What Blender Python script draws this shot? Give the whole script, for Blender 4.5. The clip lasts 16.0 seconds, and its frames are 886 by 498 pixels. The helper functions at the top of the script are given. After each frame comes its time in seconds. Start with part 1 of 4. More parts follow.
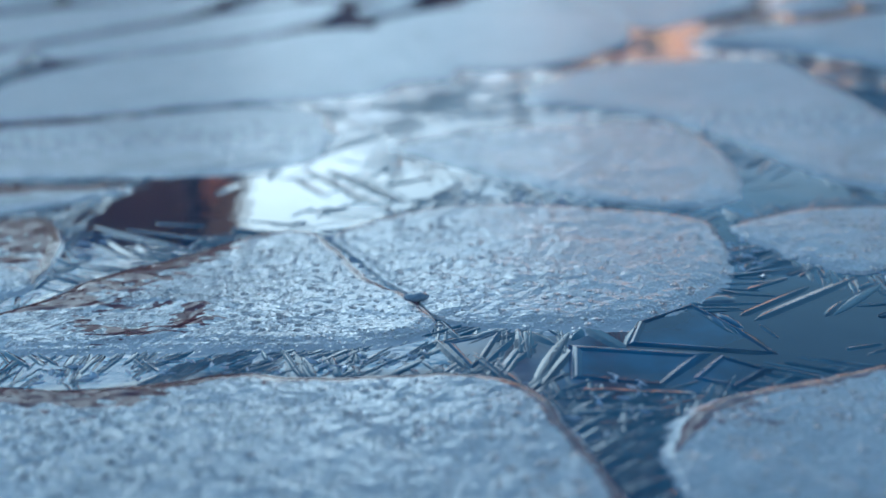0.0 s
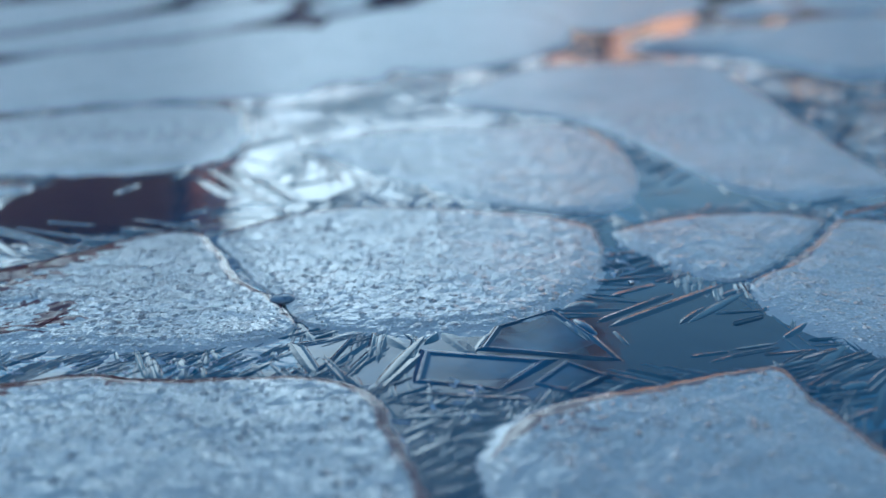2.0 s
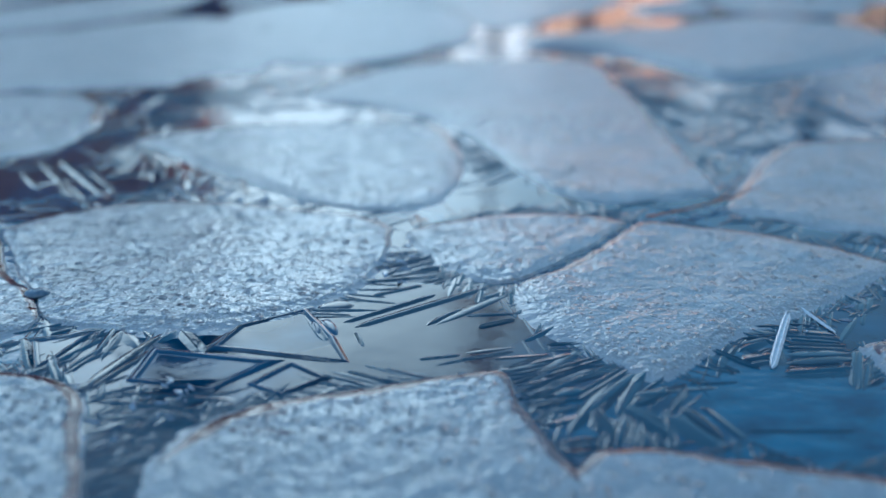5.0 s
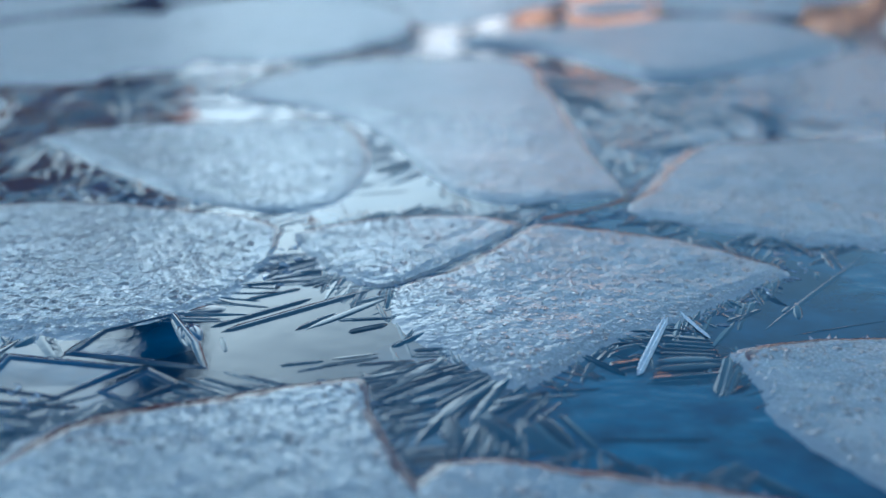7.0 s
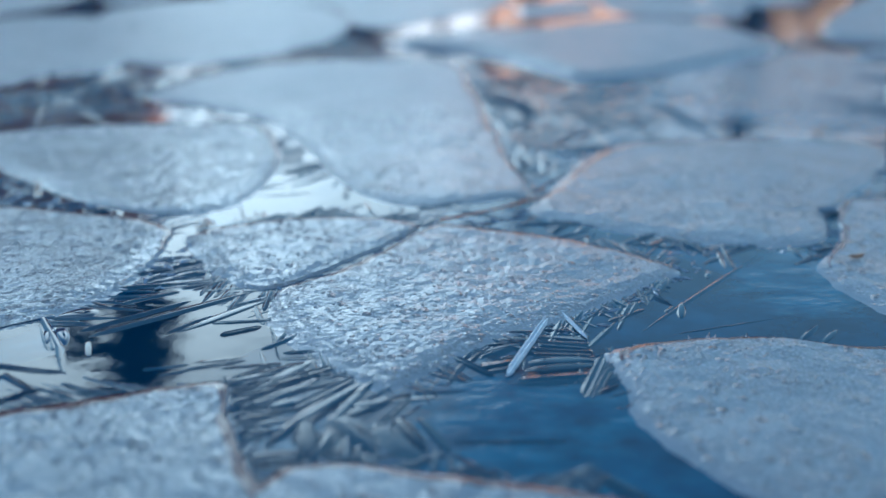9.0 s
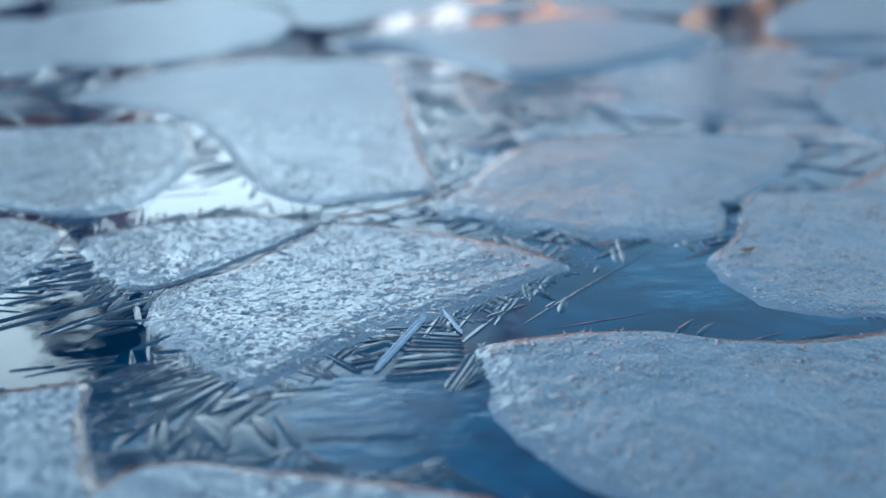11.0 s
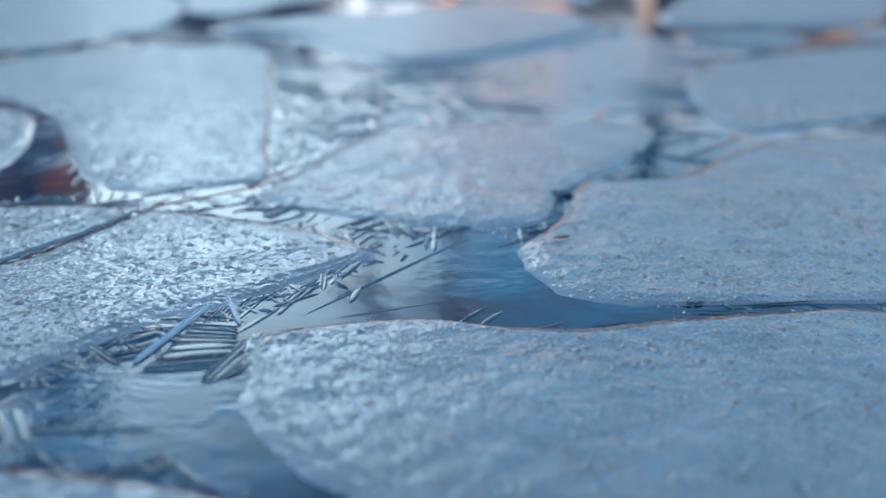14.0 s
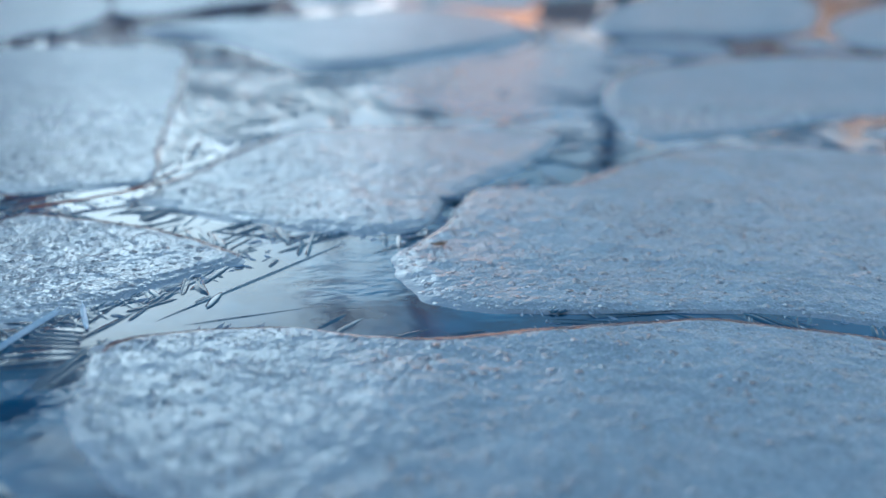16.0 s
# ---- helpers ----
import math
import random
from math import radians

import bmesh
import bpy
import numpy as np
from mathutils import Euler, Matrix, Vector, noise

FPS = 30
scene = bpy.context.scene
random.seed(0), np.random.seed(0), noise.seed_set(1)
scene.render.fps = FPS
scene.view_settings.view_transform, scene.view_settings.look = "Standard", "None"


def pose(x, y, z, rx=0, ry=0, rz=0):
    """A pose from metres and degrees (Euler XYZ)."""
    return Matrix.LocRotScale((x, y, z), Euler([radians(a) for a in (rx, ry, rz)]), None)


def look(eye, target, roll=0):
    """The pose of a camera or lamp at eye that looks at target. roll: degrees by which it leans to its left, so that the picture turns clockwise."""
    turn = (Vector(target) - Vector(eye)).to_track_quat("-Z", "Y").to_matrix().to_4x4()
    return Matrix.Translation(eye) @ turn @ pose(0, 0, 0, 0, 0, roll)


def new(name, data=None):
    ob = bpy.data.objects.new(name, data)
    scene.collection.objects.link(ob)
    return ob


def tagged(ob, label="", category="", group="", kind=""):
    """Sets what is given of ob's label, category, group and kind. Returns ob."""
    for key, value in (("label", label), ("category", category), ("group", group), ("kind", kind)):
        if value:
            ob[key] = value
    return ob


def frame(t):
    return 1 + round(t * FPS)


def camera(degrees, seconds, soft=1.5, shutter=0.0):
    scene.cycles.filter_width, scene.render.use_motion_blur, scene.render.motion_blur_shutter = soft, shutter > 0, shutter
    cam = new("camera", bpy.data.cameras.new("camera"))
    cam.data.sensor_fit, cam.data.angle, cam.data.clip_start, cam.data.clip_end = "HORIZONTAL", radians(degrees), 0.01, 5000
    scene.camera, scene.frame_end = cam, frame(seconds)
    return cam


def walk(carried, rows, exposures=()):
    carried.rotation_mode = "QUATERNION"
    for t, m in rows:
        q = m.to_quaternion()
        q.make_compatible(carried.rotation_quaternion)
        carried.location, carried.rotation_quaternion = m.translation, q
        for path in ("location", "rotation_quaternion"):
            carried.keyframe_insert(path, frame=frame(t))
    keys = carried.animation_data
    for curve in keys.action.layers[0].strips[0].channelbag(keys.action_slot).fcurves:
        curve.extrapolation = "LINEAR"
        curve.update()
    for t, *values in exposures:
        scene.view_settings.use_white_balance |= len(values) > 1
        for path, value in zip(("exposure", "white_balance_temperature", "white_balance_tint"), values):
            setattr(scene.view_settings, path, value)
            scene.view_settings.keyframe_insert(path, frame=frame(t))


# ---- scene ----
cam = camera(45.0, 16.0, soft=1.5)
PATH = [
    (0, (0.0000, 0.0000, 0.2621), (0.0000, 1.8777, -0.4267), -1.77),
    (0.5, (0.0175, -0.0019, 0.2628), (0.0208, 1.8751, -0.4278), -1.70),
    (1, (0.0365, -0.0031, 0.2636), (0.0440, 1.8731, -0.4289), -1.61),
    (1.5, (0.0573, -0.0032, 0.2642), (0.0694, 1.8727, -0.4291), -1.33),
    (2, (0.0804, -0.0033, 0.2654), (0.0947, 1.8725, -0.4282), -0.94),
    (2.5, (0.1052, -0.0037, 0.2667), (0.1206, 1.8726, -0.4258), -0.62),
    (3, (0.1300, -0.0041, 0.2673), (0.1489, 1.8728, -0.4235), -0.42),
    (3.5, (0.1548, -0.0044, 0.2665), (0.1782, 1.8732, -0.4221), -0.35),
    (4, (0.1798, -0.0036, 0.2648), (0.2057, 1.8739, -0.4239), -0.19),
    (4.5, (0.2038, -0.0010, 0.2643), (0.2330, 1.8740, -0.4311), 0.05),
    (5, (0.2258, 0.0037, 0.2646), (0.2611, 1.8751, -0.4402), 0.31),
    (7.5, (0.3021, 0.0172, 0.2638), (0.3947, 1.8847, -0.4459), 1.00),
    (8, (0.3177, 0.0186, 0.2621), (0.4203, 1.8867, -0.4446), 1.02),
    (8.5, (0.3335, 0.0198, 0.2606), (0.4449, 1.8886, -0.4430), 0.98),
    (9, (0.3485, 0.0211, 0.2588), (0.4698, 1.8909, -0.4408), 1.00),
    (11.5, (0.4298, 0.0141, 0.2591), (0.5826, 1.8808, -0.4424), 0.47),
    (12, (0.4459, 0.0151, 0.2572), (0.6146, 1.8792, -0.4476), 0.58),
    (12.5, (0.4627, 0.0157, 0.2553), (0.6457, 1.8773, -0.4524), 0.73),
    (13, (0.4804, 0.0166, 0.2535), (0.6754, 1.8762, -0.4564), 0.90),
    (13.5, (0.4983, 0.0180, 0.2528), (0.7051, 1.8754, -0.4595), 1.09),
    (14, (0.5163, 0.0191, 0.2526), (0.7348, 1.8748, -0.4605), 1.30),
    (14.5, (0.5332, 0.0203, 0.2529), (0.7661, 1.8744, -0.4600), 1.57),
    (15, (0.5493, 0.0210, 0.2530), (0.7971, 1.8738, -0.4580), 1.88),
    (15.5, (0.5652, 0.0213, 0.2526), (0.8266, 1.8737, -0.4548), 2.15),
    (16, (0.5799, 0.0216, 0.2513), (0.8568, 1.8737, -0.4507), 2.46),
]
walk(cam, [(t, look(eye, target, roll)) for t, eye, target, roll in PATH], exposures=[(0.0, 2.32, 6330, 3.5), (8.0, 2.30, 6330, 3.5), (16.0, 2.38, 6500, 4.5)])
cam.data.dof.use_dof = True
cam.data.dof.focus_distance = 0.64
cam.data.dof.aperture_fstop = 2.8

# ---- sky and sun ----
SUN_AZ, SUN_EL = 136.0, 6.0         # degrees to the right of +y, and up: low, behind the walk


SKY = 0.15
CLOUD = (5.75, 7.5, 8.9, 1.0)
BELT = (4.9, 4.25, 5.0, 1.0)
CLOUD_WAY = (-0.215, 0.954, 0.208)


def make_world():
    w = bpy.data.worlds.new("sky")
    scene.world = w
    w.use_nodes = True
    nt = w.node_tree
    nt.nodes.clear()
    out = nt.nodes.new("ShaderNodeOutputWorld")
    bg = nt.nodes.new("ShaderNodeBackground")
    sky = nt.nodes.new("ShaderNodeTexSky")
    sky.sky_type = "NISHITA"
    sky.sun_disc = False
    sky.sun_elevation = radians(SUN_EL)
    sky.sun_rotation = radians(SUN_AZ)
    sky.air_density, sky.dust_density, sky.ozone_density = 1.2, 0.5, 2.9
    co = nt.nodes.new("ShaderNodeTexCoord")

    def node(kind, **values):
        n = nt.nodes.new(kind)
        for key, v in values.items():
            n.inputs[key].default_value = v
        return n

    # a broad bank of pale cloud, ahead and to the left, thinning upwards
    cloud = node("ShaderNodeTexNoise", Scale=2.6, Detail=5.0, Roughness=0.55)
    dot = nt.nodes.new("ShaderNodeVectorMath")
    dot.operation = "DOT_PRODUCT"
    dot.inputs[1].default_value = CLOUD_WAY
    span = nt.nodes.new("ShaderNodeMapRange")
    span.interpolation_type = "SMOOTHSTEP"
    span.inputs[1].default_value, span.inputs[2].default_value = 0.985, 1.07
    add = nt.nodes.new("ShaderNodeMath")
    add.operation = "MULTIPLY_ADD"
    add.inputs[1].default_value = 0.16
    mix = nt.nodes.new("ShaderNodeMix")
    mix.data_type = "RGBA"
    mix.inputs[7].default_value = CLOUD
    nt.links.new(co.outputs["Generated"], cloud.inputs["Vector"])
    nt.links.new(co.outputs["Generated"], dot.inputs[0])
    nt.links.new(cloud.outputs["Fac"], add.inputs[0])
    nt.links.new(dot.outputs["Value"], add.inputs[2])
    nt.links.new(add.outputs[0], span.inputs[0])
    split = nt.nodes.new("ShaderNodeSeparateXYZ")
    nt.links.new(co.outputs["Generated"], split.inputs[0])
    lift = nt.nodes.new("ShaderNodeMapRange")
    lift.interpolation_type = "SMOOTHSTEP"
    for i, v in enumerate((0.20, 0.275, 0.12, 1.0)):
        lift.inputs[i + 1].default_value = v
    bank = nt.nodes.new("ShaderNodeMath")
    bank.operation = "MULTIPLY"
    nt.links.new(split.outputs["Z"], lift.inputs[0])
    nt.links.new(span.outputs[0], bank.inputs[0])
    nt.links.new(lift.outputs[0], bank.inputs[1])
    thin = nt.nodes.new("ShaderNodeMapRange")
    thin.interpolation_type = "SMOOTHSTEP"
    for i, v in enumerate((0.45, 0.62, 1.0, 0.12)):
        thin.inputs[i + 1].default_value = v
    upper = nt.nodes.new("ShaderNodeMath")
    upper.operation = "MULTIPLY"
    nt.links.new(split.outputs["Z"], thin.inputs[0])
    nt.links.new(bank.outputs[0], upper.inputs[0])
    nt.links.new(thin.outputs[0], upper.inputs[1])
    nt.links.new(upper.outputs[0], mix.inputs[0])
    nt.links.new(sky.outputs[0], mix.inputs[6])
    # the pink belt of dusk low over the horizon, all round
    low = nt.nodes.new("ShaderNodeMapRange")
    low.interpolation_type = "SMOOTHSTEP"
    for i, v in enumerate((0.0, 0.33, 0.88, 0.0)):
        low.inputs[i + 1].default_value = v
    belt = nt.nodes.new("ShaderNodeMix")
    belt.data_type = "RGBA"
    belt.inputs[7].default_value = BELT
    nt.links.new(split.outputs["Z"], low.inputs[0])
    nt.links.new(low.outputs[0], belt.inputs[0])
    nt.links.new(mix.outputs[2], belt.inputs[6])
    nt.links.new(belt.outputs[2], bg.inputs["Color"])
    bg.inputs["Strength"].default_value = SKY
    nt.links.new(bg.outputs[0], out.inputs[0])


make_world()
sun = new("sun", bpy.data.lights.new("sun", "SUN"))
sun.data.energy, sun.data.angle, sun.data.color = 5.0, radians(0.6), (1.0, 0.64, 0.38)
az, el = radians(SUN_AZ), radians(SUN_EL)
to_sun = Vector((math.sin(az) * math.cos(el), math.cos(az) * math.cos(el), math.sin(el)))
sun.matrix_world = look(to_sun * 50, (0, 0, 0))


# ---- materials ----
class Nodes:
    """Short hand for building a node material."""

    def __init__(self, name):
        self.mat = bpy.data.materials.new(name)
        self.mat.use_nodes = True
        self.nt = self.mat.node_tree
        self.bsdf = self.nt.nodes["Principled BSDF"]
        geo = self.nt.nodes.new("ShaderNodeNewGeometry")
        self.pos = geo.outputs["Position"]

    def link(self, a, b):
        self.nt.links.new(a, b)

    def noise(self, scale, detail=3.0, rough=0.5, stretch=None):
        n = self.nt.nodes.new("ShaderNodeTexNoise")
        n.inputs["Scale"].default_value, n.inputs["Detail"].default_value, n.inputs["Roughness"].default_value = scale, detail, rough
        if stretch:
            m = self.nt.nodes.new("ShaderNodeMapping")
            m.inputs["Scale"].default_value = stretch
            self.link(self.pos, m.inputs[0])
            self.link(m.outputs[0], n.inputs["Vector"])
        else:
            self.link(self.pos, n.inputs["Vector"])
        return n.outputs["Fac"]

    def cells(self, scale, smooth=0.6):
        n = self.nt.nodes.new("ShaderNodeTexVoronoi")
        n.feature = "SMOOTH_F1"
        n.inputs["Scale"].default_value, n.inputs["Smoothness"].default_value = scale, smooth
        self.link(self.pos, n.inputs["Vector"])
        return n.outputs["Distance"]

    def beads(self, scale, radius, bare):
        """Round drops strewn at random; a share of the places stays bare."""
        n = self.nt.nodes.new("ShaderNodeTexVoronoi")
        n.inputs["Scale"].default_value = scale
        self.link(self.pos, n.inputs["Vector"])
        split = self.nt.nodes.new("ShaderNodeSeparateColor")
        self.link(n.outputs["Color"], split.inputs[0])
        dome = self.span(n.outputs["Distance"], 0.0, radius, 1.0, 0.0)
        return self.math("MULTIPLY", dome, self.span(split.outputs[0], bare, bare + 0.35))

    def attr(self, name):
        n = self.nt.nodes.new("ShaderNodeAttribute")
        n.attribute_name = name
        return n.outputs["Fac"]

    def rand(self):
        return self.nt.nodes.new("ShaderNodeObjectInfo").outputs["Random"]

    def span(self, x, a, b, c=0.0, d=1.0):
        n = self.nt.nodes.new("ShaderNodeMapRange")
        n.interpolation_type = "SMOOTHSTEP"
        for i, v in enumerate((a, b, c, d)):
            n.inputs[i + 1].default_value = v
        self.link(x, n.inputs[0])
        return n.outputs[0]

    def math(self, op, a, b):
        n = self.nt.nodes.new("ShaderNodeMath")
        n.operation = op
        for i, v in enumerate((a, b)):
            if isinstance(v, (int, float)):
                n.inputs[i].default_value = v
            else:
                self.link(v, n.inputs[i])
        return n.outputs[0]

    def mix(self, f, a, b):
        n = self.nt.nodes.new("ShaderNodeMix")
        n.data_type = "RGBA"
        for i, v in ((0, f), (6, a), (7, b)):
            if isinstance(v, (int, float)):
                n.inputs[i].default_value = v
            elif isinstance(v, tuple):
                n.inputs[i].default_value = (*v, 1.0)
            else:
                self.link(v, n.inputs[i])
        return n.outputs[2]

    def bump(self, height, distance, strength=1.0, after=None):
        n = self.nt.nodes.new("ShaderNodeBump")
        n.inputs["Distance"].default_value = distance
        if isinstance(strength, float):
            n.inputs["Strength"].default_value = strength
        else:
            self.link(strength, n.inputs["Strength"])
        self.link(height, n.inputs["Height"])
        if after:
            self.link(after, n.inputs["Normal"])
        return n.outputs[0]

    def done(self, color=None, rough=None, normal=None, **values):
        for key, v in (("Base Color", color), ("Roughness", rough), ("Normal", normal)):
            if v is None:
                continue
            if isinstance(v, tuple):
                self.bsdf.inputs[key].default_value = (*v, 1.0)
            elif isinstance(v, float):
                self.bsdf.inputs[key].default_value = v
            else:
                self.link(v, self.bsdf.inputs[key])
        for key, v in values.items():
            self.bsdf.inputs[key.replace("_", " ")].default_value = v
        return self.mat


def frost_stone_material():
    """Purple-brown porphyry under a milky skin of frozen drops; bare in places, and along some rims to paint in their
    dark reflections, glassy where it runs out over the ice.
    """
    n = Nodes("frosted_porphyry")
    frost, skirt = n.attr("frost"), n.attr("skirt")
    thick = n.span(n.noise(22, 4), 0.3, 0.7)
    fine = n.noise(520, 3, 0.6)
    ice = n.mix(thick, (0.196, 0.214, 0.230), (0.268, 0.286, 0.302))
    # pale specks: frost grain, with its glints painted into the colour
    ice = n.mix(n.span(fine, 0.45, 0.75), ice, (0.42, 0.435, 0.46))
    # dark dimples: the drops' shade and dark reflections painted into the colour
    drop_shade = n.math("MULTIPLY", n.span(n.beads(140, 0.45, 0.38), 0.25, 0.8), n.span(n.noise(9, 2), 0.4, 0.65, 0.10, 0.55))
    ice = n.mix(drop_shade, ice, (0.115, 0.118, 0.150))
    stone = n.mix(n.noise(180, 4), (0.046, 0.016, 0.026), (0.115, 0.042, 0.056))
    ragged = n.math("ADD", frost, n.math("MULTIPLY", n.math("SUBTRACT", n.noise(260, 3), 0.5), 0.8))
    cover = n.span(ragged, 0.25, 0.62)
    tint = n.mix(n.rand(), (0.94, 0.97, 1.0), (1.0, 1.0, 1.0))
    mul = n.nt.nodes.new("ShaderNodeMix")
    mul.data_type, mul.blend_type = "RGBA", "MULTIPLY"
    mul.inputs[0].default_value = 1.0
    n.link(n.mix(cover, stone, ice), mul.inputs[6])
    n.link(tint, mul.inputs[7])
    loose = n.math("MULTIPLY", n.math("SUBTRACT", n.noise(120, 3), 0.5), 0.8)
    milky = n.span(n.math("ADD", skirt, loose), 0.0, 0.5)
    clear = n.span(n.math("ADD", skirt, loose), 0.55, 1.2)
    skin = n.mix(milky, mul.outputs[2], (0.23, 0.25, 0.28))
    skin = n.mix(clear, skin, (0.004, 0.035, 0.070))
    dry = n.math("MULTIPLY", n.span(skirt, 0.0, 0.5, 1.0, 0.35), n.span(cover, 0.0, 0.8, 0.15, 1.0))
    swell = n.bump(n.noise(70, 2.0, 0.4), 0.0040, n.math("MULTIPLY", dry, 0.36))
    drops = n.bump(n.beads(140, 0.45, 0.38), 0.0020, n.math("MULTIPLY", n.span(n.noise(14, 2), 0.38, 0.6, 0.2, 1.0), dry), swell)
    drops = n.bump(n.beads(260, 0.43, 0.28), 0.0012, n.math("MULTIPLY", n.span(n.noise(19, 2), 0.35, 0.65, 1.0, 0.45), dry), drops)
    grain = n.bump(n.noise(270, 2.0, 0.45), 0.0009, n.math("MULTIPLY", n.span(n.noise(17, 2), 0.35, 0.65, 0.65, 1.0), dry), drops)
    rough = n.math("ADD", n.span(n.noise(90, 3), 0.3, 0.7, 0.07, 0.14), n.span(cover, 0.0, 0.5, 0.05, 0.0))
    rough = n.math("ADD", rough, n.math("MULTIPLY", n.math("MULTIPLY", n.attr("dull"), cover), 0.24))
    n.link(n.math("MAXIMUM", n.span(cover, 0.0, 0.7, 0.10, 0.58), n.span(n.attr("lip"), 0.05, 0.5, 0.0, 0.48)), n.bsdf.inputs["Specular IOR Level"])
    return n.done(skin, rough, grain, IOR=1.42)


def clear_ice_material():
    """Clear blue ice with a mirror skin; milky and dull where air froze into it, feathered with fine ridges away from the pools."""
    n = Nodes("clear_ice")
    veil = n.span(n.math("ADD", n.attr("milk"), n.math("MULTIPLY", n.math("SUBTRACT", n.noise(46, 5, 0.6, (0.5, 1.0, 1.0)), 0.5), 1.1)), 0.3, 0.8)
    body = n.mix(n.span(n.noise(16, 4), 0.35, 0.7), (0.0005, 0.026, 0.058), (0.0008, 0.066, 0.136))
    # negative milk darkens the body, painting in dark reflections
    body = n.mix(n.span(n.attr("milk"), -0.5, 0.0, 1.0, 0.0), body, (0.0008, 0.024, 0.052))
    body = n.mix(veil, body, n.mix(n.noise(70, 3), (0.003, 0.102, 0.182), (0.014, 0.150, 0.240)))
    rime = n.span(n.math("ADD", n.attr("milk"), n.math("MULTIPLY", n.math("SUBTRACT", n.noise(30, 4), 0.5), 1.2)), 0.8, 1.3)
    body = n.mix(rime, body, (0.22, 0.23, 0.26))
    slow = n.bump(n.noise(34, 2, 0.45), 0.0012, 0.18)
    fine = n.bump(n.noise(190, 3, 0.5, (1.0, 0.35, 1.0)), 0.0002, 0.16, slow)
    crust = n.bump(n.noise(120, 3, 0.55, (0.5, 1.0, 1.0)), 0.0016, n.math("MULTIPLY", veil, 0.6), fine)
    rough = n.math("ADD", n.span(n.noise(40, 3), 0.45, 0.75, 0.012, 0.06), n.math("ADD", n.math("MULTIPLY", veil, 0.10), n.math("MULTIPLY", rime, 0.12)))
    return n.done(body, rough, crust, IOR=1.33)


def blade_ice_material():
    n = Nodes("blade_ice")
    body = n.mix(n.rand(), (0.001, 0.026, 0.054), (0.010, 0.068, 0.112))
    ripples = n.bump(n.noise(260, 2, 0.5), 0.0004, 0.25)
    return n.done(body, 0.04, ripples, IOR=1.36)


def fringe_ice_material():
    n = Nodes("fringe_ice")
    body = n.mix(n.noise(300, 3), (0.10, 0.15, 0.21), (0.26, 0.32, 0.39))
    return n.done(body, 0.09, n.bump(n.noise(500, 2), 0.0004, 0.4), IOR=1.42)


def rime_material():
    n = Nodes("white_rime")
    body = n.mix(n.noise(420, 4), (0.20, 0.28, 0.35), (0.62, 0.68, 0.73))
    return n.done(body, 0.22, n.bump(n.noise(480, 3), 0.0005, 0.5), IOR=1.40)


def plain(name, a, b, scale, rough, bump=0.0, IOR=1.45):
    n = Nodes(name)
    h = n.noise(scale, 5, 0.6)
    c = n.mix(n.span(n.math("ADD", n.math("MULTIPLY", h, 0.6), n.math("MULTIPLY", n.noise(scale * 0.12, 3), 0.4)), 0.3, 0.7), a, b)
    return n.done(c, rough, n.bump(h, bump, 0.8) if bump else None, IOR=IOR)


FROST, ICE, BLADE, FRINGE, RIME = frost_stone_material(), clear_ice_material(), blade_ice_material(), fringe_ice_material(), rime_material()
SOIL = plain("dark_soil", (0.035, 0.028, 0.022), (0.11, 0.09, 0.07), 30, 0.9, 0.01)
BED = plain("wet_bedding_sand", (0.02, 0.018, 0.016), (0.07, 0.06, 0.05), 160, 0.7, 0.003)
TIMBER = plain("brown_timber", (0.24, 0.105, 0.07), (0.38, 0.19, 0.12), 6, 0.7, 0.01)
ROOF = plain("dark_roof", (0.03, 0.026, 0.026), (0.07, 0.06, 0.058), 9, 0.8, 0.02)
BARK = plain("bark", (0.045, 0.042, 0.042), (0.12, 0.11, 0.108), 18, 0.9, 0.02)
NEEDLES = plain("dark_evergreen", (0.008, 0.014, 0.009), (0.028, 0.045, 0.025), 5, 0.6)
BROWNLEAF = plain("dead_leaf", (0.07, 0.035, 0.02), (0.20, 0.10, 0.05), 6, 0.7)
FRAME = plain("painted_frame", (0.5, 0.5, 0.47), (0.7, 0.7, 0.66), 12, 0.5)
PANE = Nodes("window_glass").done((0.02, 0.025, 0.03), 0.05, None, IOR=1.5)
REDLEAF = plain("russet_leaf", (0.29, 0.245, 0.22), (0.42, 0.37, 0.335), 4, 0.7)
RENDER = plain("pale_render", (0.32, 0.27, 0.225), (0.40, 0.345, 0.29), 3, 0.8, 0.004)
BRICKPINK = plain("pink_render", (0.22, 0.17, 0.175), (0.31, 0.24, 0.245), 3, 0.8, 0.004)
MAROON = plain("maroon_twigs", (0.075, 0.024, 0.030), (0.19, 0.070, 0.072), 4, 0.8)
DROP = plain("clear_drop", (0.030, 0.070, 0.110), (0.110, 0.170, 0.230), 300, 0.05, 0.0003, 1.33)
TWIG = plain("red_twig", (0.20, 0.06, 0.045), (0.40, 0.15, 0.10), 300, 0.5, 0.0004)


# ---- building blocks ----
def part(name, bm, material, parent=None, label="", smooth=False):
    me = bpy.data.meshes.new(name)
    bm.to_mesh(me)
    bm.free()
    return from_mesh(name, me, material, parent, label, smooth)


def from_mesh(name, me, material, parent=None, label="", smooth=False):
    if not me.materials:
        me.materials.append(material)
    if smooth:
        me.shade_smooth()
    ob = new(name, me)
    if parent:
        ob.parent = parent
    return tagged(ob, label)


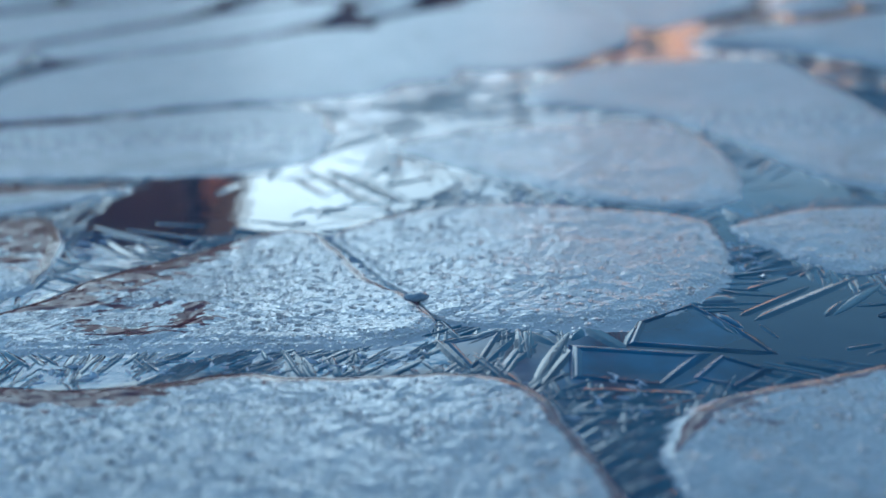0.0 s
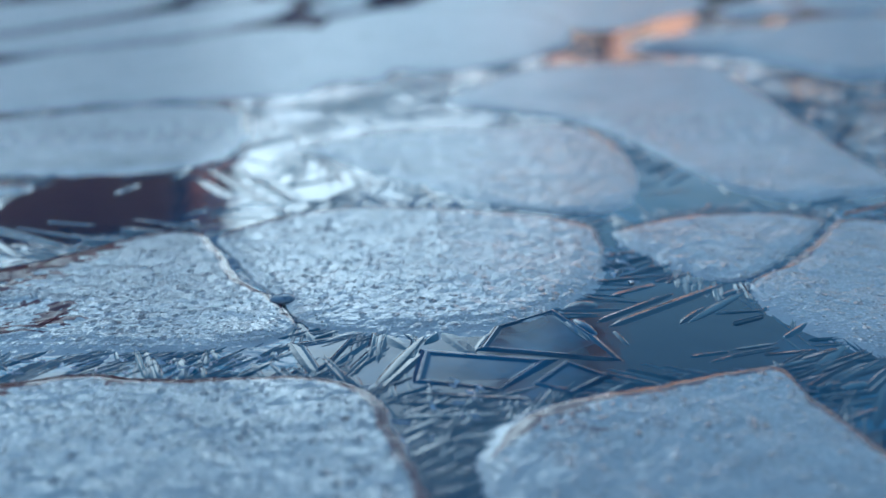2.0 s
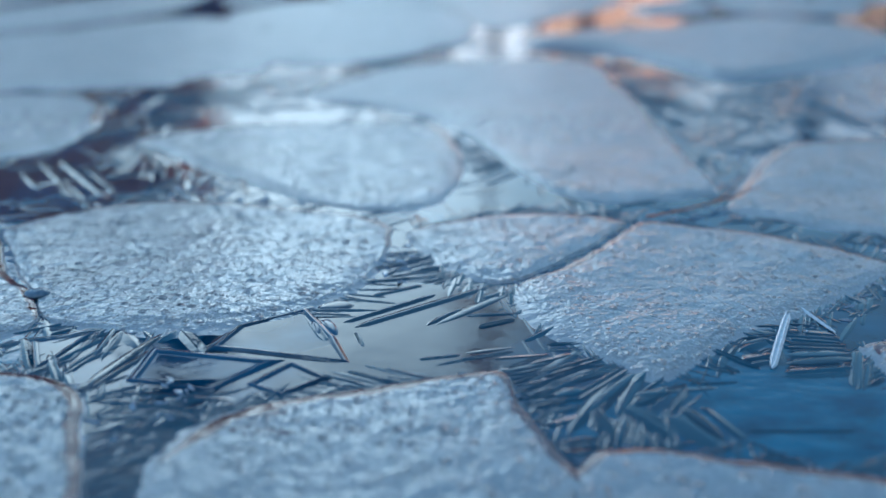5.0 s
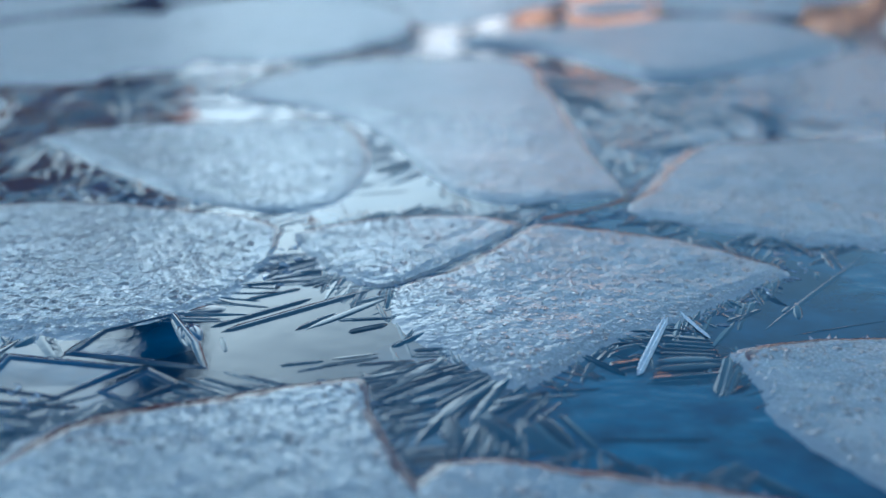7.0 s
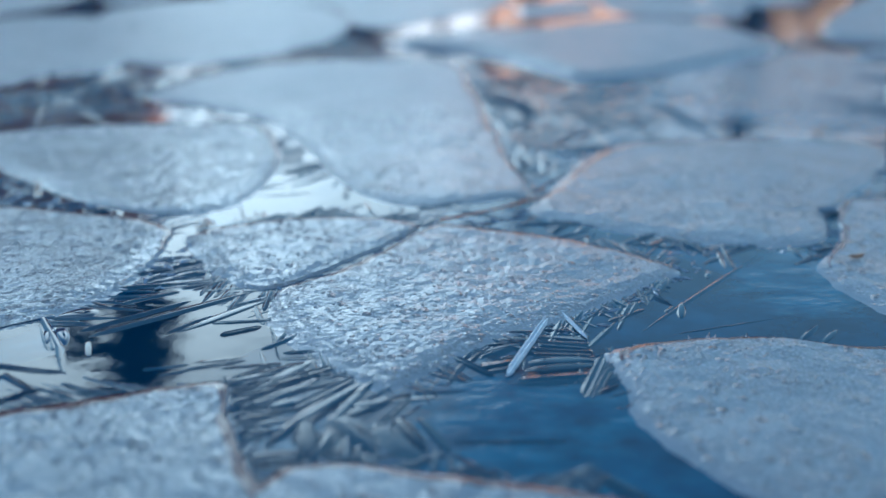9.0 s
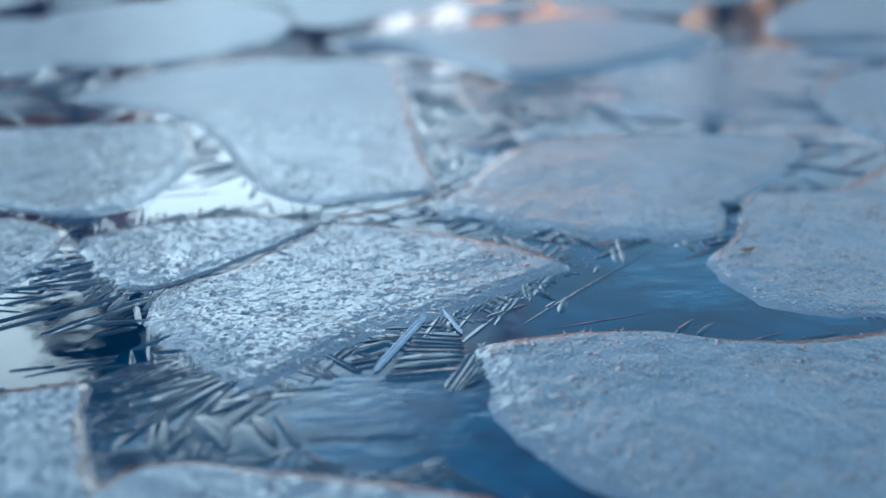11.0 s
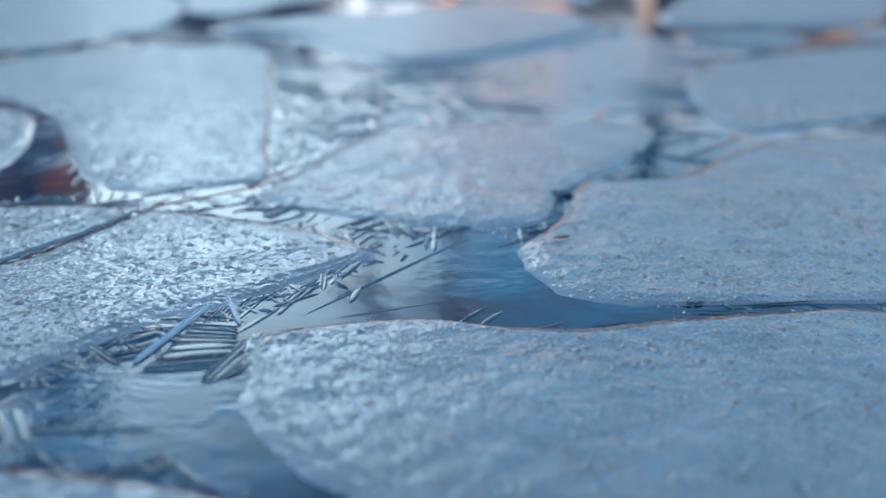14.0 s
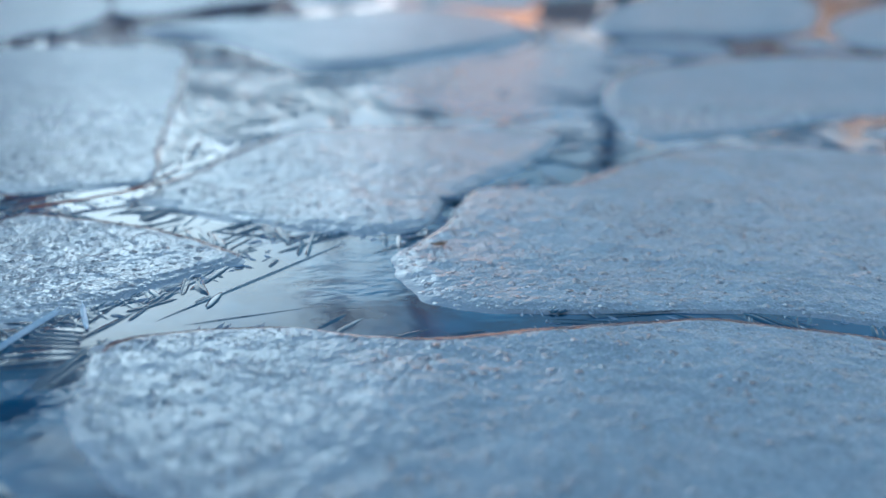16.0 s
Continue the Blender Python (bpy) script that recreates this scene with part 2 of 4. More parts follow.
def hashed(ix, iy, seed):
    h = (ix.astype(np.int64) * 374761393 + iy.astype(np.int64) * 668265263 + seed * 1442695041) & 0x7FFFFFFF
    h = ((h ^ (h >> 13)) * 1274126177) & 0x7FFFFFFF
    return ((h ^ (h >> 16)) & 0xFFFF) / 65535.0


def waves(x, y, size, seed, octaves=1):
    """Smooth noise about 0, from -1 to 1, with bumps of the given size in metres."""
    total, amp, norm = 0.0, 1.0, 0.0
    for o in range(octaves):
        u, v = x / size * 2**o, y / size * 2**o
        iu, iv = np.floor(u), np.floor(v)
        fu, fv = u - iu, v - iv
        fu, fv = fu * fu * (3 - 2 * fu), fv * fv * (3 - 2 * fv)
        a, b = hashed(iu, iv, seed + o), hashed(iu + 1, iv, seed + o)
        c, d = hashed(iu, iv + 1, seed + o), hashed(iu + 1, iv + 1, seed + o)
        total = total + amp * ((a * (1 - fu) + b * fu) * (1 - fv) + (c * (1 - fu) + d * fu) * fv)
        norm += amp
        amp *= 0.5
    return 2 * total / norm - 1


def rounded(corners, step):
    """A closed smooth outline through the corners, in even steps, as an array."""
    p = np.array(corners, float)
    area = np.sum(p[:, 0] * np.roll(p[:, 1], -1) - p[:, 1] * np.roll(p[:, 0], -1))
    if area < 0:
        p = p[::-1]
    a, b, c, d = np.roll(p, 1, 0), p, np.roll(p, -1, 0), np.roll(p, -2, 0)
    t = np.linspace(0, 1, 12, endpoint=False)[None, :, None]
    a, b, c, d = (q[:, None, :] for q in (a, b, c, d))
    q = 0.5 * (2 * b + (c - a) * t + (2 * a - 5 * b + 4 * c - d) * t**2 + (3 * b - a - 3 * c + d) * t**3)
    q = q.reshape(-1, 2)
    run = np.r_[0, np.cumsum(np.linalg.norm(np.diff(np.r_[q, q[:1]], axis=0), axis=1))]
    n = max(16, int(run[-1] / step))
    at = np.linspace(0, run[-1], n, endpoint=False)
    q = np.r_[q, q[:1]]
    return np.stack([np.interp(at, run, q[:, 0]), np.interp(at, run, q[:, 1])], 1)


stones = []          # outlines of all stones, for the blades that grow from their edges


def stone_mesh(corners, step, seed, others=(), height=0.0, relief=1.0, bare=0.0, bare_side=None, ring=None, roll=0.011):
    """A flat stone: domed top with frozen bumps, rounded rim, sides that go down into the ice."""
    edge = rounded(corners, step)
    mid = edge.mean(0)
    out = edge - mid
    far = np.linalg.norm(out, axis=1)
    edge = edge + out / far[:, None] * ((0.0026 if mid[1] < 0.98 else 0.0045) * waves(edge[:, 0], edge[:, 1], 0.018 if mid[1] < 0.98 else 0.028, seed, 3))[:, None]
    out = edge - mid
    far = np.linalg.norm(out, axis=1)
    n = len(edge)
    reach = max(2, n // 50)
    along = np.roll(edge, -reach, 0) - np.roll(edge, reach, 0)
    facing = np.stack([along[:, 1], -along[:, 0]], 1) / np.maximum(np.linalg.norm(along, axis=1), 1e-6)[:, None]
    rings = max(5, int(far.mean() / step))
    f = np.linspace(0, 1, rings + 1)[1:]
    f = 1 - (1 - f) ** 1.35
    x = mid[0] + f[:, None] * out[None, :, 0]
    y = mid[1] + f[:, None] * out[None, :, 1]
    deep = (1 - f)[:, None] * far[None, :]
    k = np.clip(deep / roll, 0, 1)
    z = height - (0.0012 + max(height, 0)) * (1 - k * k * (3 - 2 * k)) + relief * (0.0013 * waves(x, y, 0.07, seed + 3, 2) * np.clip(deep / 0.03, 0, 1))
    z = z + relief * np.clip(deep / 0.006, 0.25, 1) * (0.0006 * waves(x, y, 0.012, seed + 5, 2) + 0.00025 * waves(x, y, 0.0045, seed + 8))
    frost = np.clip(deep / 0.0035, 0, 1) * 0.45 + 0.55
    # bare glassy lip on rims facing +y: their dark reflection put into the colour
    turned = np.clip(1.6 * facing[:, 1] + 0.3 * facing[:, 0] + 0.1, 0, 1)[None, :] * (1.05 + 0.6 * waves(x[-1], y[-1], 0.03, seed + 31, 2))[None, :]
    lip = np.clip(turned, 0, 1) * np.clip(1.7 - deep / (0.009 if mid[1] > 1 else 0.0062), 0, 1)
    frost = frost - lip
    # below x -0.11 the band is broad and ragged, a maroon reflection painted in
    broad = 0.42 * np.clip(-0.11 - x, 0, 0.12) * (mid[1] < 1)
    frost = frost - np.clip(turned, 0, 1) * np.clip(1.7 + 1.8 * waves(x, y * 2, 0.010, seed + 33, 3) - deep / np.maximum(broad, 1e-4), 0, 1) * (broad > 0.0008)
    z = z + 0.0004 * np.clip(turned, 0, 1) * np.exp(-(((deep - 0.0045) / 0.0024) ** 2))
    if bare:
        patch = 1.5 * waves(x, y * 2.0, 0.024, seed + 21, 3)
        if bare_side is not None:
            patch = patch - np.hypot((x - bare_side[0]) / 1.6, y - bare_side[1]) / 0.085 + 0.6
        if ring is not None:
            # a shallow round hollow whose rim the water has kept bare
            away = np.hypot((x - ring[0]) / ring[2], (y - ring[1]) / ring[3])
            side = np.clip(0.55 + 0.6 * (x - ring[0]) / ring[2] - 0.5 * (y - ring[1]) / ring[3], 0, 1)
            patch = 0.35 + 0.75 * side + 1.7 * waves(x, y * 2.6, 0.008, seed + 22, 3) - np.abs(away - 0.9) / 0.5
            z = z - 0.0018 * np.clip(1.2 - away, 0, 1) + 0.0008 * np.exp(-(((away - 1.25) / 0.2) ** 2))
        frost = np.clip(frost - bare * np.clip(patch, 0, 1), 0, 1)
    # a skirt of frost that thins out over the ice, narrower in tight joints, then the side below it
    room = np.full(n, 0.06)
    for e in others:
        if np.abs(e.mean(0) - mid).max() < 0.9:
            room = np.minimum(room, np.sqrt(((edge[:, None, :] - e[None, ::3, :]) ** 2).sum(-1)).min(1))
    wide = np.clip(0.47 * (room - 0.002), 0.0015, 0.024) * (1 - 0.8 * np.clip(facing[:, 1] + 0.6 * facing[:, 0] + 0.3, 0, 1) * np.clip((room - 0.008) / 0.015, 0, 1))
    if mid[1] > 0.98:
        wide = wide * 0.9
    wide = wide * (0.8 + 0.35 * waves(edge[:, 0], edge[:, 1], 0.03, seed + 41, 2))
    sides, veil = [], []
    for s in (0.15, 0.35, 0.55, 0.75, 1.0):
        u, v = x[-1] + out[:, 0] / far * wide * s, y[-1] + out[:, 1] / far * wide * s
        ease = 1 - (1 - s) ** 2.2
        sides.append((u, v, -0.0012 - 0.0020 * ease + 0.0003 * (1 - s) * waves(u, v, 0.012, 900, 2)))
        veil.append(s * np.clip((room - 0.003) / 0.022, 0.4, 1))
    sides.append((x[-1], y[-1], np.full(n, -0.035)))
    xs = np.concatenate([[mid[0]], x.ravel(), *[s[0] for s in sides]])
    ys = np.concatenate([[mid[1]], y.ravel(), *[s[1] for s in sides]])
    zs = np.concatenate([[z[0].mean()], z.ravel(), *[s[2] for s in sides]])
    fr = np.concatenate([[1.0], frost.ravel(), np.full(6 * n, 0.9)])
    i = np.arange(n)
    j = (i + 1) % n
    faces = [tuple(t) for t in np.stack([np.zeros(n, int), 1 + i, 1 + j], 1).tolist()]
    for r in range(rings + 5):
        a, b = 1 + r * n, 1 + (r + 1) * n
        faces += np.stack([a + i, b + i, b + j, a + j], 1).tolist()
    me = bpy.data.meshes.new("paving_stone")
    origin = np.array([mid[0], mid[1], 0.0])
    me.from_pydata((np.stack([xs, ys, zs], 1) - origin).tolist(), [], faces)
    me.attributes.new("frost", "FLOAT", "POINT").data.foreach_set("value", fr.astype(np.float32))
    skirt = np.concatenate([np.zeros(1 + x.size), *veil, np.ones(n)])
    me.attributes.new("skirt", "FLOAT", "POINT").data.foreach_set("value", skirt.astype(np.float32))
    dull = np.clip((ys - 0.72) / 0.5, 0, 1)
    me.attributes.new("dull", "FLOAT", "POINT").data.foreach_set("value", dull.astype(np.float32))
    lip_mask = np.concatenate([[0.0], lip.ravel(), np.zeros(6 * n)])
    me.attributes.new("lip", "FLOAT", "POINT").data.foreach_set("value", lip_mask.astype(np.float32))
    return me, origin, edge


laid = []


def paving_stone(corners, step=0.0028, seed=1, **how):
    """Sets a stone out; lay_stones() builds all of them, each with regard to its neighbours."""
    laid.append((corners, step, seed, how))
    stones.append((rounded(corners, max(step, 0.004)), how.get("height", 0.0)))


def lay_stones():
    for k, (corners, step, seed, how) in enumerate(laid):
        others = [e for i, (e, _) in enumerate(stones) if i != k] if step < 0.01 else ()
        me, origin, edge = stone_mesh(corners, step, seed, others, **how)
        ob = from_mesh("paving_stone", me, FROST, pavement, smooth=True)
        ob.location = origin


# ---- ground, bedding and ice ----
def sheet(name, x0, x1, y0, y1, z, step, material, label, ripple=0.0, seed=0):
    nx, ny = int((x1 - x0) / step) + 1, int((y1 - y0) / step) + 1
    x, y = np.meshgrid(np.linspace(x0, x1, nx), np.linspace(y0, y1, ny))
    zz = z + ripple * waves(x, y, step * 6, seed, 2)
    k = np.arange(nx * ny).reshape(ny, nx)
    me = bpy.data.meshes.new(name)
    me.from_pydata(np.stack([x.ravel(), y.ravel(), zz.ravel()], 1).tolist(), [], np.stack([k[:-1, :-1], k[:-1, 1:], k[1:, 1:], k[1:, :-1]], -1).reshape(-1, 4).tolist())
    ob = from_mesh(name, me, material, smooth=True)
    return tagged(ob, label, kind="structure")


ground = sheet("ground", -400, 400, -400, 400, -0.06, 20.0, SOIL, "dark frozen soil reaching to the horizon")
pavement = sheet("pavement", -3.4, 4.2, -1.6, 5.6, -0.034, 0.2, BED, "irregular flagstone paving on wet sand, frozen over", 0.002, 3)
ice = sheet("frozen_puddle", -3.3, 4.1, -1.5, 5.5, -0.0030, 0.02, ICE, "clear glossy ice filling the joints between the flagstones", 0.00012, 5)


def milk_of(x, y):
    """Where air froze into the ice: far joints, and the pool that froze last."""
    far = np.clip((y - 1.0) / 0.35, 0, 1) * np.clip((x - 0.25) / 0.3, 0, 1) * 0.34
    # spots in the near pools also paint pale mirrored sky into the body
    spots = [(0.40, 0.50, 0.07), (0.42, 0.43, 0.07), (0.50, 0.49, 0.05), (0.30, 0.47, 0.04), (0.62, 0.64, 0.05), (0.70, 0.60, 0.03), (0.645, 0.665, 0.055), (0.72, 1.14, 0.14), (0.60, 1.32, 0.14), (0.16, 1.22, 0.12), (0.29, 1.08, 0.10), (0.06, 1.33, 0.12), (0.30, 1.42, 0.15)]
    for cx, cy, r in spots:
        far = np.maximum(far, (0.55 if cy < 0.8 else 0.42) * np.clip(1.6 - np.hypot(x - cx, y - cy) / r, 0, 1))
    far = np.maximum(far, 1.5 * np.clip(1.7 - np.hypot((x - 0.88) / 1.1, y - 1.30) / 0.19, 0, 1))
    # rime in the narrow joints
    for cx, cy in [(-0.27, 0.542), (-0.23, 0.545), (-0.19, 0.548), (-0.15, 0.550), (-0.11, 0.550), (-0.07, 0.548), (-0.03, 0.550), (-0.09, 0.74), (-0.07, 0.70), (-0.05, 0.665), (-0.03, 0.64), (-0.29, 0.66), (-0.27, 0.69), (-0.255, 0.72), (-0.30, 0.64), (0.0, 0.56)]:
        far = np.maximum(far, 0.95 * np.clip(1.9 - np.hypot(x - cx, y - cy) / 0.020, 0, 1))
    # darker pools: dark reflections, mainly the tree's, painted into the ice body
    for cx, cy, r in [(0.20, 0.565, 0.06), (0.26, 0.60, 0.04), (0.13, 0.56, 0.04), (-0.22, 0.85, 0.08)]:
        far = far - 0.6 * np.clip(1.5 - np.hypot(x - cx, y - cy) / r, 0, 1)
    return far


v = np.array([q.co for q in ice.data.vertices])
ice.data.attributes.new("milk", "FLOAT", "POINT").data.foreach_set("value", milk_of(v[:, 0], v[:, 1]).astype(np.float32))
# ---- the flagstones: plan outlines in metres ----
paving_stone([(-0.262, 0.511), (-0.203, 0.515), (-0.159, 0.520), (-0.115, 0.529), (-0.076, 0.522), (-0.036, 0.521), (0.010, 0.521), (0.035, 0.509), (0.051, 0.487), (0.061, 0.447), (0.071, 0.419), (0.077, 0.391), (0.078, 0.348), (-0.004, 0.304), (-0.110, 0.324), (-0.200, 0.381)], 0.0026, 7, bare=0.7, bare_side=(-0.19, 0.512))
paving_stone([(-0.289, 0.613), (-0.254, 0.651), (-0.241, 0.678), (-0.196, 0.713), (-0.152, 0.751), (-0.126, 0.767), (-0.098, 0.761), (-0.075, 0.722), (-0.052, 0.668), (-0.026, 0.636), (-0.011, 0.607), (-0.008, 0.586), (-0.024, 0.573), (-0.063, 0.565), (-0.124, 0.568), (-0.174, 0.572), (-0.223, 0.570), (-0.267, 0.578)], 0.0022, 38, bare=1.0, ring=(-0.190, 0.610, 0.036, 0.024))
paving_stone([(-0.081, 0.752), (-0.057, 0.784), (-0.008, 0.814), (0.051, 0.818), (0.119, 0.800), (0.171, 0.784), (0.197, 0.760), (0.199, 0.717), (0.187, 0.663), (0.162, 0.625), (0.125, 0.595), (0.081, 0.586), (0.033, 0.585), (-0.003, 0.599), (-0.019, 0.631), (-0.038, 0.661), (-0.064, 0.710)], 0.0022, 69)
paving_stone([(-0.038, 1.010), (0.000, 1.047), (0.070, 1.071), (0.150, 1.078), (0.220, 1.079), (0.253, 1.011), (0.258, 0.922), (0.239, 0.839), (0.203, 0.802), (0.163, 0.809), (0.120, 0.839), (0.071, 0.887), (0.016, 0.944)], 0.003, 100)
paving_stone([(0.287, 0.640), (0.322, 0.675), (0.364, 0.729), (0.390, 0.766), (0.429, 0.757), (0.487, 0.733), (0.536, 0.693), (0.543, 0.675), (0.502, 0.641), (0.458, 0.606), (0.419, 0.583), (0.394, 0.559), (0.370, 0.533), (0.350, 0.524), (0.328, 0.553), (0.303, 0.591)], 0.0022, 131)
paving_stone([(0.218, 0.747), (0.261, 0.776), (0.304, 0.786), (0.342, 0.784), (0.367, 0.775), (0.378, 0.765), (0.356, 0.733), (0.319, 0.688), (0.289, 0.655), (0.269, 0.653), (0.252, 0.673), (0.235, 0.702)], 0.0025, 162)
# here the bare patch paints the far rim's dark maroon reflection
paving_stone([(0.109, 0.446), (0.123, 0.469), (0.147, 0.487), (0.191, 0.502), (0.238, 0.516), (0.267, 0.519), (0.273, 0.488), (0.286, 0.448), (0.303, 0.408), (0.315, 0.377), (0.296, 0.333), (0.207, 0.304), (0.136, 0.336), (0.107, 0.403)], 0.0026, 193, bare=0.6, bare_side=(0.165, 0.493))
paving_stone([(0.301, 0.433), (0.316, 0.441), (0.336, 0.441), (0.372, 0.431), (0.420, 0.419), (0.466, 0.403), (0.487, 0.378), (0.443, 0.329), (0.358, 0.303), (0.300, 0.333), (0.290, 0.403)], 0.003, 224)
paving_stone([(0.485, 0.515), (0.484, 0.551), (0.522, 0.566), (0.573, 0.568), (0.620, 0.555), (0.666, 0.551), (0.716, 0.560), (0.767, 0.565), (0.820, 0.569), (0.866, 0.555), (0.914, 0.536), (0.960, 0.502), (0.948, 0.430), (0.850, 0.341), (0.708, 0.299), (0.587, 0.338), (0.537, 0.395), (0.510, 0.426), (0.491, 0.467)], 0.0026, 255)
paving_stone([(0.656, 0.686), (0.684, 0.731), (0.704, 0.779), (0.727, 0.822), (0.799, 0.831), (0.862, 0.885), (0.931, 0.937), (1.018, 0.948), (1.135, 0.934), (1.229, 0.874), (1.195, 0.721), (1.075, 0.593), (0.977, 0.562), (0.928, 0.560), (0.877, 0.579), (0.824, 0.581), (0.772, 0.583), (0.722, 0.585), (0.689, 0.595), (0.668, 0.616), (0.655, 0.651)], 0.0028, 286)
paving_stone([(0.473, 0.805), (0.504, 0.872), (0.537, 0.937), (0.581, 0.993), (0.650, 1.010), (0.733, 1.018), (0.815, 1.014), (0.828, 0.986), (0.781, 0.904), (0.730, 0.840), (0.697, 0.796), (0.676, 0.743), (0.643, 0.729), (0.596, 0.735), (0.553, 0.752), (0.507, 0.775)], 0.003, 317)
paving_stone([(0.107, 1.202), (0.137, 1.306), (0.198, 1.386), (0.313, 1.422), (0.439, 1.408), (0.456, 1.283), (0.462, 1.116), (0.465, 0.962), (0.471, 0.861), (0.452, 0.838), (0.391, 0.830), (0.351, 0.837), (0.319, 0.889), (0.282, 0.999), (0.245, 1.094), (0.175, 1.156)], 0.006, 348)
paving_stone([(0.373, 1.549), (0.446, 1.621), (0.578, 1.682), (0.776, 1.796), (0.909, 1.718), (0.925, 1.545), (0.775, 1.391), (0.658, 1.313), (0.599, 1.298), (0.552, 1.384), (0.483, 1.486)], 0.006, 379, height=0.006, roll=0.03)
paving_stone([(0.965, 1.255), (1.061, 1.350), (1.270, 1.434), (1.409, 1.429), (1.546, 1.398), (1.533, 1.205), (1.329, 1.122), (1.176, 1.089), (1.051, 1.024), (0.949, 0.988), (0.918, 1.005), (0.919, 1.106)], 0.006, 441)
paving_stone([(1.049, 1.670), (1.223, 1.989), (1.472, 2.298), (1.596, 2.092), (1.455, 1.749), (1.308, 1.618), (1.115, 1.587)], 0.006, 472, height=0.004)
paving_stone([(1.533, 1.823), (1.787, 2.042), (1.972, 1.954), (1.832, 1.676), (1.580, 1.520), (1.440, 1.531), (1.452, 1.661)], 0.006, 503)
paving_stone([(-0.535, 1.065), (-0.477, 1.140), (-0.389, 1.155), (-0.305, 1.193), (-0.212, 1.212), (-0.144, 1.188), (-0.112, 1.108), (-0.119, 0.998), (-0.171, 0.950), (-0.246, 0.940), (-0.323, 0.939), (-0.402, 0.944), (-0.495, 0.977)], 0.006, 534)
paving_stone([(-0.571, 1.335), (-0.531, 1.492), (-0.455, 1.592), (-0.326, 1.670), (-0.198, 1.789), (-0.066, 1.762), (0.039, 1.561), (0.019, 1.378), (-0.053, 1.326), (-0.105, 1.265), (-0.217, 1.250), (-0.344, 1.222), (-0.445, 1.193), (-0.532, 1.219)], 0.006, 565)
paving_stone([(-0.629, 1.684), (-0.544, 1.822), (-0.432, 1.972), (-0.299, 2.131), (-0.190, 2.157), (-0.203, 1.936), (-0.321, 1.742), (-0.450, 1.641), (-0.548, 1.594)], 0.006, 596)
paving_stone([(-0.770, 1.419), (-0.700, 1.597), (-0.639, 1.713), (-0.610, 1.558), (-0.602, 1.411), (-0.609, 1.275), (-0.680, 1.239)], 0.006, 627)
paving_stone([(-0.937, 1.953), (-0.802, 2.147), (-0.613, 2.278), (-0.439, 2.436), (-0.474, 2.073), (-0.580, 1.880), (-0.679, 1.748), (-0.790, 1.687)], 0.006, 658)
paving_stone([(-0.101, 1.689), (-0.059, 1.943), (0.120, 2.036), (0.282, 1.880), (0.297, 1.663), (0.214, 1.493), (0.093, 1.400), (-0.018, 1.457)], 0.006, 689)
paving_stone([(0.054, 2.080), (0.234, 2.355), (0.483, 2.398), (0.603, 2.057), (0.463, 1.839), (0.327, 1.708), (0.265, 1.953)], 0.006, 720)
paving_stone([(-0.420, 0.766), (-0.354, 0.816), (-0.313, 0.812), (-0.286, 0.754), (-0.278, 0.677), (-0.292, 0.653), (-0.334, 0.621)], 0.006, 751, bare=0.8)
paving_stone([(-0.495, 0.922), (-0.393, 0.920), (-0.315, 0.911), (-0.272, 0.898), (-0.302, 0.868), (-0.363, 0.840), (-0.431, 0.806)], 0.006, 782, bare=0.7)


def inside(p, poly):
    x, y = p
    a, b = poly, np.roll(poly, -1, 0)
    cross = (a[:, 1] > y) != (b[:, 1] > y)
    at = (b[:, 0] - a[:, 0]) * (y - a[:, 1]) / np.where(b[:, 1] == a[:, 1], 1e-9, b[:, 1] - a[:, 1]) + a[:, 0]
    return bool(np.sum(cross & (x < at)) % 2)


